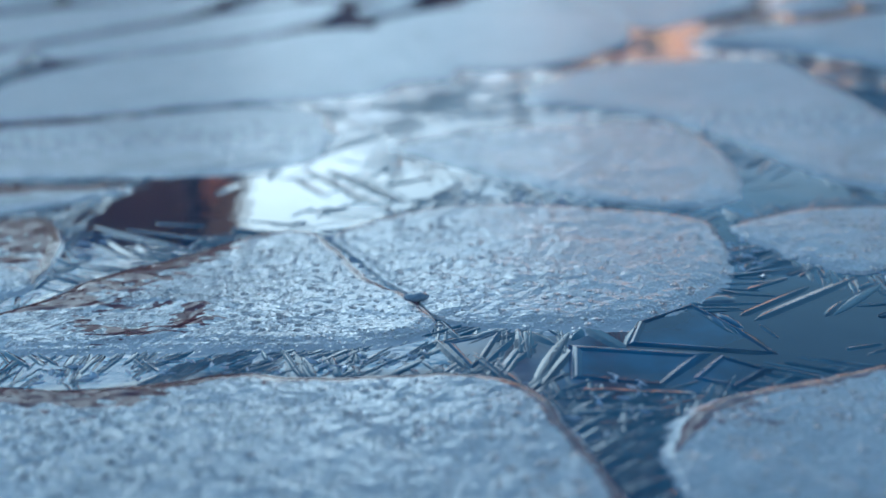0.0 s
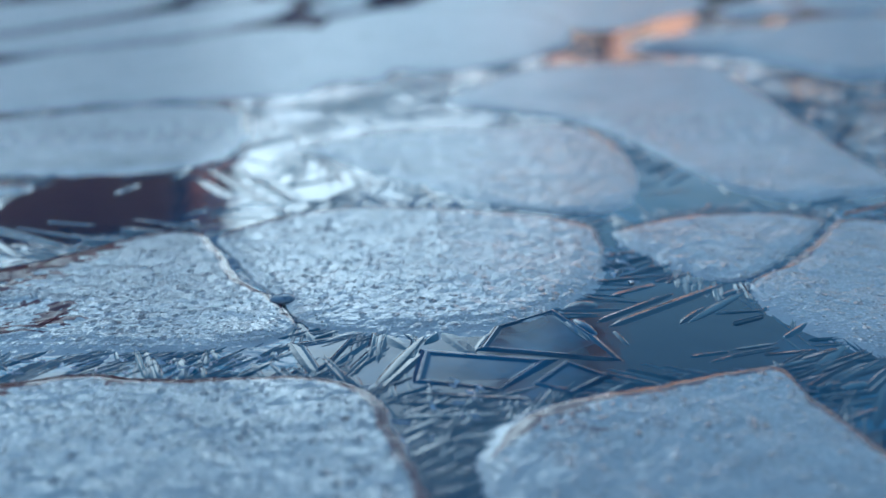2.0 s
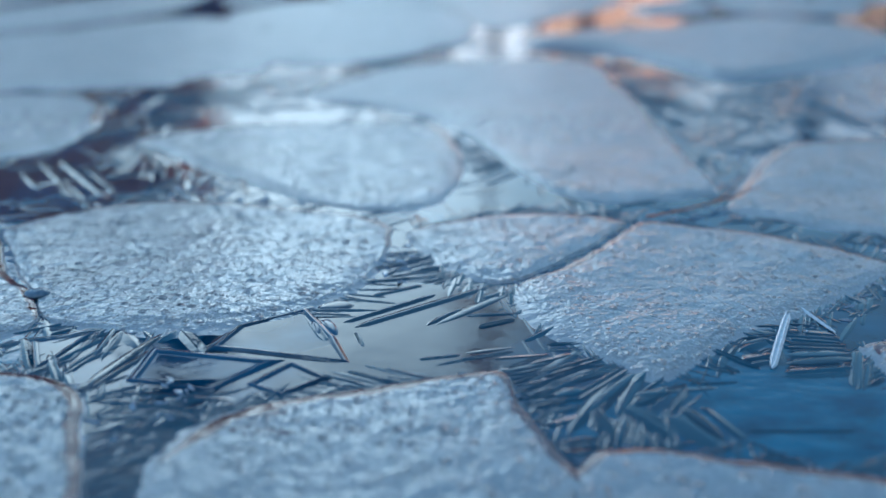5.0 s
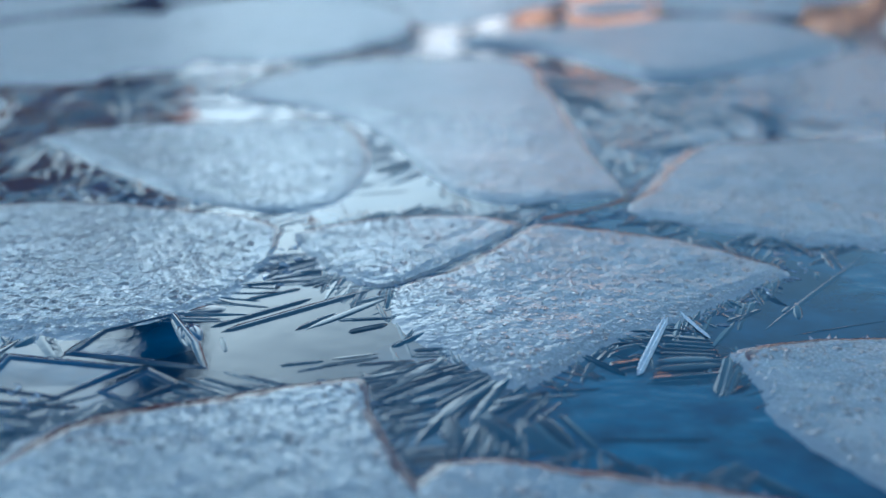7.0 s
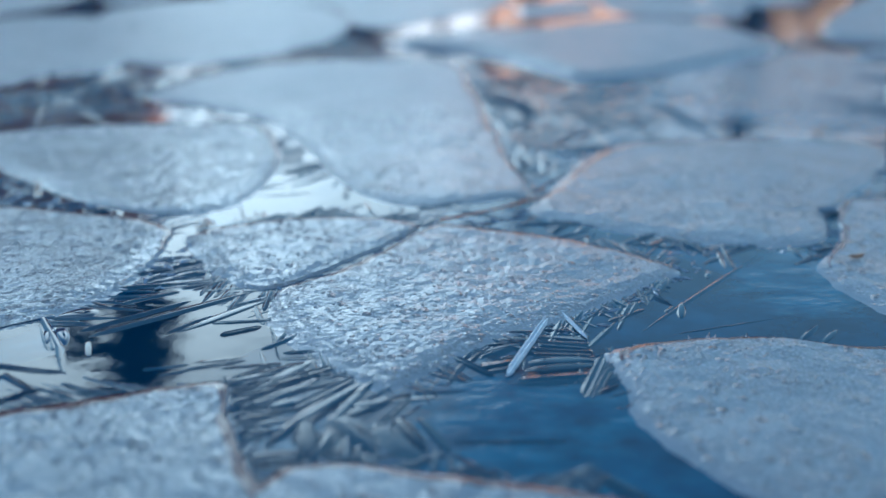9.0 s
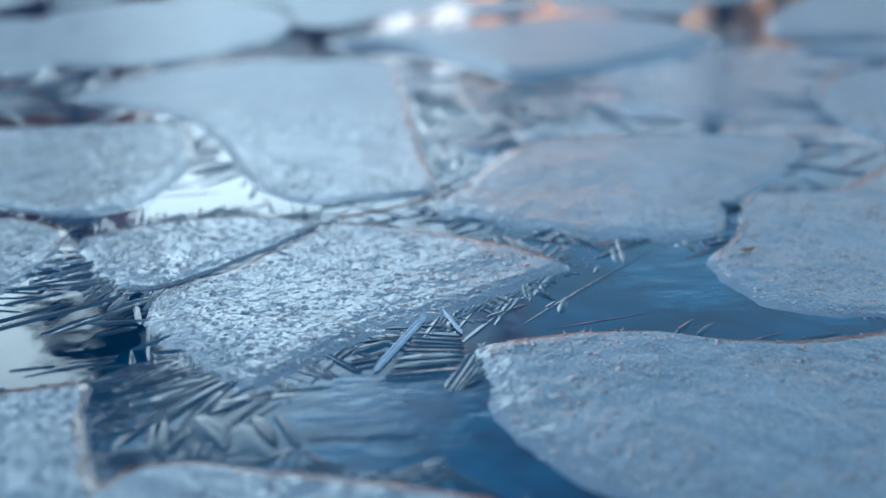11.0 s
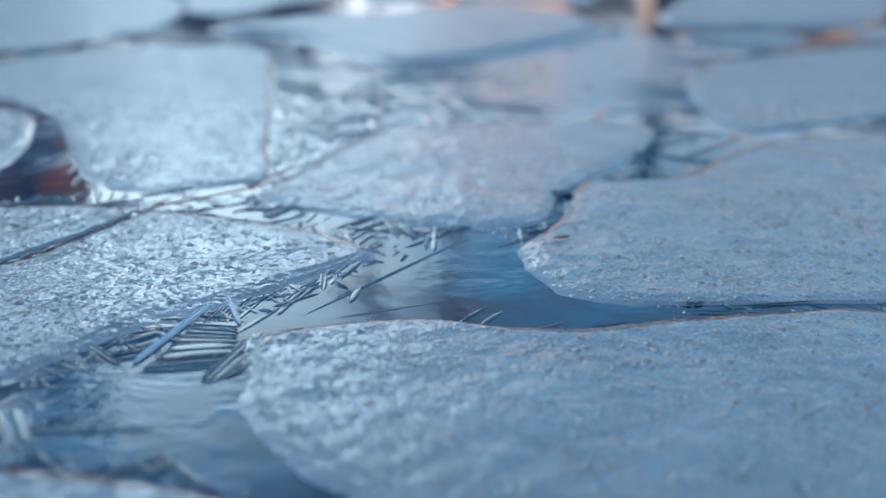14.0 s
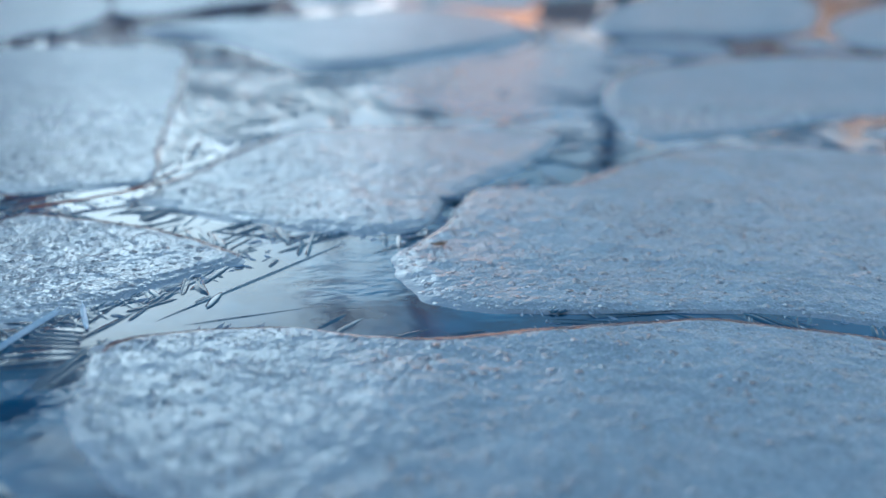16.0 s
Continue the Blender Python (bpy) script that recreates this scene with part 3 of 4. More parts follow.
def fill_paving():
    """The rest of the paving, laid round the stones above: cells between loose sites, shrunk by the joint."""
    rnd = random.Random(11)
    hand = [e for e, _ in stones]
    blockers = []
    for e in hand:
        m = e.mean(0)
        blockers += [tuple(m + s * (q - m)) for q in e[:: max(1, len(e) // 18)] for s in (0.97, 0.55)]
    sites = []
    gap = 0.32
    for iy in range(int(7.0 / gap)):
        for ix in range(int(7.4 / gap)):
            p = np.array([-3.2 + (ix + 0.5 + rnd.uniform(-0.33, 0.33)) * gap, -1.4 + (iy + 0.5 + rnd.uniform(-0.33, 0.33)) * gap])
            if -0.36 < p[0] < 1.0 and 0.42 < p[1] < 1.02 or 0.66 < p[0] < 1.0 and 1.0 < p[1] < 1.55:
                continue
            if any(np.min(np.linalg.norm(e - p, axis=1)) < 0.075 or inside(p, e) for e in hand):
                continue
            sites.append(p)
    # smaller stones close the ring round the ones above
    for k in range(6000):
        p = np.array([rnd.uniform(-1.7, 2.5), rnd.uniform(-0.9, 3.2)])
        if -0.42 < p[0] < 1.1 and 0.36 < p[1] < 1.9:
            continue
        near = min(np.min(np.linalg.norm(e - p, axis=1)) for e in hand)
        if near < 0.062 or near > 0.34 or any(inside(p, e) for e in hand) or min(np.linalg.norm(np.array(sites) - p, axis=1)) < 0.21:
            continue
        sites.append(p)
    every = np.array([*sites, *blockers])
    for s, p in enumerate(sites):
        poly = [p + np.array(c) * 0.26 for c in ((-1, -1), (1, -1), (1, 1), (-1, 1))]
        d = np.linalg.norm(every - p, axis=1)
        for q in every[np.argsort(d)[1:60]]:
            m, w = (p + q) / 2, (q - p) / np.linalg.norm(q - p)
            lim = m @ w - 0.011
            kept = []
            for a, b in zip(poly, poly[1:] + poly[:1]):
                da, db = a @ w - lim, b @ w - lim
                if da <= 0:
                    kept.append(a)
                if da * db < 0:
                    kept.append(a + (b - a) * da / (da - db))
            poly = kept
            if len(poly) < 3:
                break
        if len(poly) < 4:
            continue
        q = np.array(poly)
        q = np.array([v for i, v in enumerate(q) if np.linalg.norm(v - q[i - 1]) > 0.03])
        if len(q) < 4 or np.ptp(q, axis=0).min() < 0.06:
            continue
        q = np.concatenate([np.stack([0.8 * a + 0.2 * b, 0.2 * a + 0.8 * b]) for a, b in zip(q, np.roll(q, -1, 0))])
        near = -1.2 < p[0] < 2.2 and 0 < p[1] < 3.0
        paving_stone(q, 0.008 if near else 0.02, 400 + s, height=rnd.uniform(-0.001, 0.004), roll=0.012)


fill_paving()
lay_stones()

# ---- blades of ice in the joints ----
SECTIONS = [
    [(-1, 0), (-0.82, 0.07), (-0.18, 0.90), (0, 1.0), (0.18, 0.90), (0.82, 0.07), (1, 0)],
    [(-1, 0), (-0.86, 0.06), (0.12, 0.90), (0.28, 1.0), (0.40, 0.86), (0.86, 0.08), (1, 0)],
    [(-1, 0), (-0.84, 0.10), (-0.56, 0.90), (-0.44, 1.0), (-0.28, 0.60), (0.0, 0.42), (0.28, 0.60), (0.44, 1.0), (0.56, 0.90), (0.84, 0.10), (1, 0)],
    [(-1, 0), (-0.86, 0.12), (-0.66, 0.92), (-0.54, 1.0), (0.48, 0.74), (0.64, 0.62), (0.86, 0.08), (1, 0)],
    [(-1, 0), (-0.86, 0.08), (-0.40, 0.86), (-0.28, 1.0), (-0.12, 0.90), (0.86, 0.06), (1, 0)],
]


SLANT = (0.03, -0.05, 0.05, -0.03, 0.06)


def blade_mesh(kind):
    """A long low crystal: soft feet that run out into the ice, plane flanks, a narrow crest, ends drawn to a chisel point."""
    bm = bmesh.new()
    rows = []
    blunt = ((0.0, 0.10, 0.0), (0.05, 0.62, 0.70), (0.10, 0.96, 1.0), (0.45, 1.0, 1.0), (0.84, 0.92, 0.95), (0.94, 0.60, 0.66), (1.0, 0.05, 0.0))
    drawn = ((0.0, 0.05, 0.0), (0.09, 0.45, 0.55), (0.20, 0.80, 0.9), (0.42, 1.0, 1.0), (0.68, 0.84, 0.95), (0.88, 0.44, 0.60), (1.0, 0.03, 0.0))
    for x, w, h in drawn if kind % 2 else blunt:
        rows.append([bm.verts.new((x + SLANT[kind] * y * w, y * w, z * h - 0.04)) for y, z in SECTIONS[kind]])
    for a, b in zip(rows, rows[1:]):
        for i in range(len(a) - 1):
            bm.faces.new((a[i], b[i], b[i + 1], a[i + 1]))
    me = bpy.data.meshes.new("ice_blade")
    bm.to_mesh(me)
    bm.free()
    me.materials.append(BLADE)
    me.shade_smooth()
    return me


BLADES = [blade_mesh(k) for k in range(len(SECTIONS))]
blade_rnd = random.Random(5)
ICE_TOP = -0.0030


def blade(x0, y0, x1, y1, width, tall=0.17):
    """One blade from one point of the ice to another."""
    me = blade_rnd.choice(BLADES)
    ob = from_mesh("ice_blade", me, BLADE, ice)
    long = math.hypot(x1 - x0, y1 - y0)
    turn = math.atan2(y1 - y0, x1 - x0)
    lean = blade_rnd.uniform(-2.5, 2.5)
    ob.matrix_world = Matrix.LocRotScale((x0, y0, ICE_TOP), Euler((radians(lean), 0, turn)), (long, width * 0.62, min(width, 0.0055) * tall * blade_rnd.uniform(0.7, 1.4)))
    return ob


def blades(rows, lift=0.0):
    for x0, y0, x1, y1, width in rows:
        blade(x0, y0, x1, y1, width).location.z += lift


# diamond
blades([
    (-0.004, 0.565, 0.041, 0.582, 0.0060), (-0.005, 0.569, 0.013, 0.527, 0.0070), (0.020, 0.532, 0.043, 0.573, 0.0050),
    (0.031, 0.528, 0.050, 0.572, 0.0050), (0.046, 0.508, 0.074, 0.578, 0.0070), (0.050, 0.507, 0.075, 0.556, 0.0060),
    (0.036, 0.532, 0.053, 0.560, 0.0040), (0.044, 0.580, 0.064, 0.555, 0.0090), (0.054, 0.588, 0.069, 0.567, 0.0050),
    (0.081, 0.581, 0.100, 0.548, 0.0100), (0.102, 0.550, 0.117, 0.585, 0.0060), (0.073, 0.562, 0.082, 0.579, 0.0070),
    (0.066, 0.502, 0.129, 0.493, 0.0050), (0.056, 0.492, 0.116, 0.482, 0.0060), (0.057, 0.477, 0.119, 0.478, 0.0050),
    (0.065, 0.465, 0.105, 0.462, 0.0060), (0.112, 0.554, 0.181, 0.536, 0.0040),
])
# pool
blades([
    (0.184, 0.582, 0.271, 0.646, 0.0080), (0.177, 0.589, 0.234, 0.632, 0.0060), (0.232, 0.585, 0.287, 0.640, 0.0070),
    (0.253, 0.646, 0.284, 0.650, 0.0040), (0.223, 0.659, 0.260, 0.667, 0.0040), (0.176, 0.652, 0.224, 0.662, 0.0050),
    (0.185, 0.673, 0.216, 0.687, 0.0050), (0.196, 0.641, 0.226, 0.645, 0.0030), (0.155, 0.622, 0.175, 0.602, 0.0040),
    (0.159, 0.640, 0.191, 0.622, 0.0030), (0.232, 0.649, 0.248, 0.664, 0.0040), (0.258, 0.599, 0.285, 0.602, 0.0040),
    (0.258, 0.582, 0.281, 0.593, 0.0050), (0.186, 0.576, 0.191, 0.556, 0.0030), (0.154, 0.601, 0.169, 0.563, 0.0070),
    (0.223, 0.540, 0.247, 0.545, 0.0040),
])
# points
blades([
    (0.251, 0.599, 0.290, 0.603, 0.0040), (0.227, 0.584, 0.250, 0.610, 0.0060), (0.248, 0.547, 0.278, 0.555, 0.0040),
    (0.264, 0.540, 0.297, 0.545, 0.0040), (0.200, 0.662, 0.211, 0.681, 0.0050), (0.206, 0.671, 0.235, 0.696, 0.0060),
    (0.225, 0.651, 0.254, 0.665, 0.0050), (0.282, 0.512, 0.316, 0.553, 0.0080), (0.192, 0.629, 0.225, 0.647, 0.0050),
    (0.321, 0.575, 0.295, 0.583, 0.0030),
])
# spray
blades([
    (0.286, 0.498, 0.339, 0.538, 0.0060), (0.274, 0.498, 0.316, 0.531, 0.0060), (0.295, 0.455, 0.332, 0.520, 0.0090),
    (0.322, 0.474, 0.348, 0.530, 0.0060), (0.339, 0.496, 0.366, 0.509, 0.0040), (0.329, 0.484, 0.347, 0.464, 0.0050),
    (0.368, 0.485, 0.381, 0.451, 0.0050), (0.283, 0.477, 0.310, 0.486, 0.0050), (0.278, 0.485, 0.302, 0.491, 0.0040),
    (0.284, 0.465, 0.308, 0.477, 0.0050), (0.272, 0.511, 0.303, 0.531, 0.0050), (0.271, 0.527, 0.293, 0.545, 0.0040),
    (0.308, 0.461, 0.321, 0.498, 0.0050), (0.244, 0.538, 0.277, 0.549, 0.0040), (0.231, 0.531, 0.264, 0.546, 0.0040),
])
# feather: broad ribs on both sides of the white needle
blades([
    (0.440, 0.576, 0.468, 0.570, 0.0080), (0.439, 0.566, 0.468, 0.560, 0.0090), (0.434, 0.555, 0.468, 0.552, 0.0100),
    (0.430, 0.543, 0.468, 0.546, 0.0100), (0.426, 0.532, 0.470, 0.539, 0.0100), (0.422, 0.523, 0.465, 0.529, 0.0090),
    (0.404, 0.548, 0.427, 0.563, 0.0080), (0.411, 0.572, 0.438, 0.573, 0.0070), (0.414, 0.582, 0.440, 0.583, 0.0060),
    (0.403, 0.538, 0.423, 0.545, 0.0080), (0.454, 0.503, 0.473, 0.549, 0.0070), (0.460, 0.505, 0.474, 0.534, 0.0060),
    (0.463, 0.506, 0.475, 0.517, 0.0050), (0.394, 0.545, 0.403, 0.560, 0.0050), (0.397, 0.542, 0.406, 0.557, 0.0040),
    (0.425, 0.586, 0.430, 0.602, 0.0040), (0.434, 0.590, 0.437, 0.608, 0.0040), (0.462, 0.612, 0.467, 0.587, 0.0050),
    (0.446, 0.591, 0.454, 0.591, 0.0050), (0.442, 0.584, 0.458, 0.581, 0.0060), (0.366, 0.509, 0.394, 0.511, 0.0030),
    (0.357, 0.485, 0.371, 0.451, 0.0080),
    (0.437, 0.571, 0.469, 0.566, 0.0040), (0.436, 0.561, 0.469, 0.556, 0.0045), (0.432, 0.549, 0.470, 0.549, 0.0045),
    (0.428, 0.538, 0.470, 0.542, 0.0045), (0.424, 0.528, 0.468, 0.534, 0.0045), (0.418, 0.517, 0.462, 0.521, 0.0060),
    (0.407, 0.556, 0.430, 0.567, 0.0050), (0.409, 0.565, 0.434, 0.570, 0.0045), (0.405, 0.531, 0.421, 0.537, 0.0060),
    (0.444, 0.600, 0.460, 0.584, 0.0040), (0.450, 0.602, 0.463, 0.578, 0.0040), (0.440, 0.579, 0.464, 0.576, 0.0040),
    (0.457, 0.500, 0.476, 0.541, 0.0035), (0.418, 0.588, 0.428, 0.598, 0.0035), (0.399, 0.550, 0.412, 0.566, 0.0040),
    (0.409, 0.541, 0.424, 0.552, 0.0040),
])
# edge: short ones along the joint beside the long rod
blades([
    (0.516, 0.659, 0.514, 0.619, 0.0050), (0.492, 0.606, 0.502, 0.627, 0.0040), (0.496, 0.604, 0.505, 0.624, 0.0040),
    (0.500, 0.605, 0.510, 0.626, 0.0040), (0.481, 0.604, 0.489, 0.613, 0.0030), (0.520, 0.635, 0.530, 0.618, 0.0050),
    (0.520, 0.648, 0.528, 0.621, 0.0040), (0.530, 0.598, 0.537, 0.624, 0.0050), (0.523, 0.608, 0.531, 0.618, 0.0040),
])
# long flat ones in the narrows
blades([
    (0.288, 0.519, 0.330, 0.544, 0.0080), (0.290, 0.506, 0.336, 0.534, 0.0080), (0.305, 0.494, 0.338, 0.529, 0.0080),
    (0.313, 0.480, 0.340, 0.524, 0.0070), (0.337, 0.510, 0.348, 0.527, 0.0070), (0.283, 0.533, 0.310, 0.546, 0.0070),
    (0.332, 0.485, 0.355, 0.507, 0.0090), (0.293, 0.496, 0.312, 0.505, 0.0080), (0.334, 0.496, 0.356, 0.502, 0.0070),
])
# low
blades([
    (0.323, 0.487, 0.348, 0.447, 0.0180), (0.350, 0.476, 0.368, 0.444, 0.0150), (0.317, 0.448, 0.311, 0.488, 0.0100),
    (0.286, 0.505, 0.337, 0.529, 0.0080), (0.303, 0.473, 0.343, 0.526, 0.0070), (0.383, 0.460, 0.438, 0.459, 0.0030),
    
    (0.348, 0.500, 0.382, 0.505, 0.0040),
])
# rod
blades([
    (0.503, 0.582, 0.619, 0.711, 0.0036),
    (0.485, 0.596, 0.512, 0.614, 0.0040), (0.548, 0.721, 0.584, 0.731, 0.0040), (0.556, 0.735, 0.587, 0.713, 0.0040),
    (0.525, 0.730, 0.564, 0.717, 0.0040),
])
# left
blades([
    (-0.275, 0.800, -0.191, 0.743, 0.0060), (-0.266, 0.784, -0.196, 0.740, 0.0050), (-0.268, 0.762, -0.220, 0.716, 0.0060),
    (-0.256, 0.766, -0.220, 0.723, 0.0060), (-0.246, 0.790, -0.175, 0.756, 0.0050), (-0.226, 0.802, -0.183, 0.790, 0.0050),
    (-0.287, 0.731, -0.259, 0.710, 0.0050), (-0.230, 0.756, -0.214, 0.728, 0.0060), (-0.197, 0.771, -0.173, 0.756, 0.0040),
    (-0.187, 0.738, -0.181, 0.759, 0.0040),
])
# back
blades([
    (-0.123, 0.945, -0.049, 0.827, 0.0090), (-0.102, 0.943, -0.029, 0.830, 0.0090), (-0.127, 0.912, -0.093, 0.856, 0.0080),
    (-0.008, 0.847, 0.021, 0.890, 0.0070), (0.011, 0.861, 0.043, 0.839, 0.0060), (-0.057, 0.884, -0.019, 0.901, 0.0070),
])
# fan
blades([
    (0.715, 0.614, 0.729, 0.583, 0.004), (0.741, 0.592, 0.729, 0.582, 0.004), (0.768, 0.606, 0.733, 0.581, 0.004),
    (0.725, 0.606, 0.727, 0.587, 0.004), (0.743, 0.577, 0.810, 0.582, 0.0016), (0.729, 0.573, 0.779, 0.565, 0.0014),
], 0.0012)
# behind
blades([
    (-0.103, 0.923, -0.064, 0.837, 0.007), (-0.084, 0.940, -0.027, 0.848, 0.007), (-0.026, 0.833, 0.020, 0.860, 0.006),
    (0.001, 0.846, 0.045, 0.908, 0.006), (-0.049, 0.883, -0.001, 0.913, 0.007), (0.064, 0.906, 0.081, 0.838, 0.006),
    (0.044, 0.873, 0.076, 0.846, 0.005), (0.088, 0.886, 0.108, 0.835, 0.005), (-0.072, 1.113, -0.035, 0.993, 0.009),
    (-0.109, 1.068, -0.067, 1.125, 0.008), (-0.105, 1.259, -0.049, 1.220, 0.009),
])
# far
blades([
    (0.485, 1.272, 0.587, 1.035, 0.012), (0.482, 1.078, 0.625, 1.047, 0.009), (0.557, 1.214, 0.650, 1.083, 0.010),
    (0.514, 1.342, 0.570, 1.215, 0.010), (0.484, 0.990, 0.545, 1.002, 0.009), (0.698, 1.110, 0.758, 1.075, 0.008),
    (0.363, 0.822, 0.409, 0.836, 0.005), (0.378, 0.808, 0.423, 0.829, 0.005), (0.915, 0.968, 0.817, 0.883, 0.007),
])


def needle(x0, y0, x1, y1, width):
    """A blade white with frost, standing higher than the rest."""
    ob = blade(x0, y0, x1, y1, width, 0.30)
    ob.data = ob.data.copy()
    ob.location.z += 0.0009
    ob.data.materials[0] = RIME
    return tagged(ob, "frost-white needle of ice")


needle(0.416, 0.526, 0.453, 0.609, 0.0042)
needle(0.457, 0.617, 0.468, 0.571, 0.0026)


# pools that froze clear: middle and reach
POOLS = [(0.645, 0.63, 0.062), (-0.15, 0.865, 0.055), (0.235, 0.575, 0.055), (-0.215, 0.845, 0.075), (0.205, 0.735, 0.032), (0.70, 0.60, 0.045), (0.76, 0.585, 0.04), (0.105, 0.540, 0.045), (0.49, 0.45, 0.05), (0.42, 0.48, 0.055), (0.56, 0.635, 0.03), (0.165, 0.560, 0.035)]


REACH = [(e[:, 0].min(), e[:, 0].max(), e[:, 1].min(), e[:, 1].max(), e) for e, _ in stones[:60]]


def on_ice(p, hold):
    for x0, x1, y0, y1, e in REACH:
        if x0 <= p[0] <= x1 and y0 <= p[1] <= y1 and inside(p, e):
            return False
    return all(math.hypot(p[0] - x, p[1] - y) > r * hold for x, y, r in POOLS)


def flow(p):
    """The way the crystals run at a place: neighbours share it; in the last pool they lie flat across."""
    w = 0.75 + 1.5 * float(waves(np.array([p[0]]), np.array([p[1]]), 0.11, 61)[0])
    k = min(1.0, max(0.0, 1.6 - math.hypot(p[0] - 0.42, p[1] - 0.475) / 0.065))
    return w * (1 - k) + 0.22 * k


# where the large crystals left no room for small ones
CLEARED = [(0.448, 0.556, 0.016), (0.315, 0.510, 0.020), (0.528, 0.598, 0.030), (0.612, 0.672, 0.035)]


def field():
    """Combs of parallel blades that grow from the stones' edges over the joints, and loose ones between; the small ones are joined."""
    rnd = random.Random(21)
    verts, faces = [], []
    count = [0]
    shapes = [(np.array([v.co for v in me.vertices]), [tuple(f.vertices) for f in me.polygons]) for me in BLADES]

    def lay(p, a, long, wide, tall):
        way = np.array([math.cos(a), math.sin(a)])
        free = 0
        for s in range(1, 9):
            if not on_ice(p + way * long * s / 8, 0.85):
                break
            free = s
        long *= free / 8
        if long < max(0.008, wide * 8):
            return
        end = p + way * long * 0.5
        if any(math.hypot(end[0] - x, end[1] - y) < r for x, y, r in CLEARED):
            return
        if count[0] < 150 and long > 0.016 and p[1] < 1.0:
            blade(*p, *(p + way * long), wide * 1.6, tall)
            count[0] += 1
            return
        shape, sides = rnd.choice(shapes)
        m = Matrix.LocRotScale((p[0], p[1], ICE_TOP), Euler((rnd.gauss(0, 0.02), 0, a)), (long, wide, wide * tall * 1.5))
        b = len(verts)
        verts.extend((shape @ np.array(m.to_3x3()).T + np.array(m.translation)).tolist())
        faces.extend([tuple(b + i for i in f) for f in sides])

    edges = [e for e, _ in stones[:25] if e[:, 1].min() < 1.7]
    for k in range(2200):
        e = rnd.choice(edges)
        n = len(e)
        i = rnd.randrange(n)
        if e[i][1] > 1.6:
            continue
        grow = 1.0 + 0.9 * max(0.0, e[i][1] - 0.75)
        run = flow(e[i]) + rnd.choice((0.0, 0.0, 1.05)) + rnd.gauss(0, 0.08)
        wide = rnd.uniform(0.0012, 0.0030) * grow
        reach = rnd.uniform(0.012, 0.048) * grow
        step = max(1, int(wide * 2.1 / max(np.linalg.norm(e[1] - e[0]), 1e-4)))
        for q in range(rnd.randint(3, 9)):
            if rnd.random() < 0.35:
                continue
            at = (i + q * step + rnd.randrange(2)) % n
            side = e[(at + 1) % n] - e[at]
            side = side / max(np.linalg.norm(side), 1e-6)
            face = math.atan2(-side[0], side[1])
            a = run + rnd.gauss(0, 0.05)
            if math.cos(a - face) < 0:
                a += math.pi
            if math.cos(a - face) < 0.3:
                continue
            p = e[at] + np.array([side[1], -side[0]]) * 0.002
            lay(p, a, reach * (0.35 + 0.85 * rnd.random() ** 1.4), wide * rnd.uniform(0.6, 1.35), rnd.choice((0.12, 0.16, 0.2, 0.26)))
    loose = 0
    while loose < 150:
        mid = np.array([rnd.uniform(-0.42, 1.15), rnd.uniform(0.40, 1.0)]) if loose % 5 < 2 else np.array([rnd.uniform(-0.5, 1.4), rnd.uniform(0.85, 1.75)])
        if not on_ice(mid, 1.0):
            continue
        loose += 1
        grow = 1.0 + 0.9 * max(0.0, mid[1] - 0.75)
        turn = flow(mid) + rnd.choice((0.0, 0.0, math.pi, 1.05)) + rnd.gauss(0, 0.1)
        for k in range(rnd.randint(2, 5)):
            p = mid + np.array([rnd.gauss(0, 0.012), rnd.gauss(0, 0.012)]) * grow
            if on_ice(p, 0.85):
                lay(p, turn + rnd.gauss(0, 0.07), rnd.uniform(0.012, 0.06) * grow, rnd.uniform(0.0010, 0.0030) * grow, rnd.choice((0.08, 0.12, 0.18)))
    # long ridges that cross the joints and close off panes of clear ice
    long_ones = 0
    while long_ones < 60:
        mid = np.array([rnd.uniform(-0.42, 1.1), rnd.uniform(0.40, 1.15)])
        if not on_ice(mid, 0.6):
            continue
        long_ones += 1
        turn = flow(mid) + rnd.choice((0.0, 0.0, math.pi, 1.05, -1.05)) + rnd.gauss(0, 0.12)
        grow = 1.0 + 0.9 * max(0.0, mid[1] - 0.75)
        wide = rnd.uniform(0.0012, 0.0022) * grow
        for k in range(rnd.choice((1, 2, 2, 3))):
            off = np.array([-math.sin(turn), math.cos(turn)]) * wide * 2.6 * k
            lay(mid + off, turn, rnd.uniform(0.03, 0.085) * grow, wide, rnd.choice((0.14, 0.2, 0.26)))
    # thick sprays where the joints froze last
    near_sprays = ((0.47, 0.60, 0.03), (-0.25, 0.545, 0.014), (-0.21, 0.546, 0.014), (-0.17, 0.548, 0.014), (-0.13, 0.550, 0.013), (-0.09, 0.548, 0.013), (-0.05, 0.547, 0.013), (-0.02, 0.548, 0.013), (0.44, 0.585, 0.03), (0.50, 0.605, 0.02), (0.28, 0.50, 0.03), (0.31, 0.53, 0.03), (0.10, 0.47, 0.03), (0.09, 0.50, 0.025), (0.09, 0.44, 0.03), (0.33, 0.49, 0.03), (0.45, 0.52, 0.02), (0.34, 0.52, 0.02), (0.37, 0.54, 0.02), (0.07, 0.48, 0.025), (0.08, 0.46, 0.02))
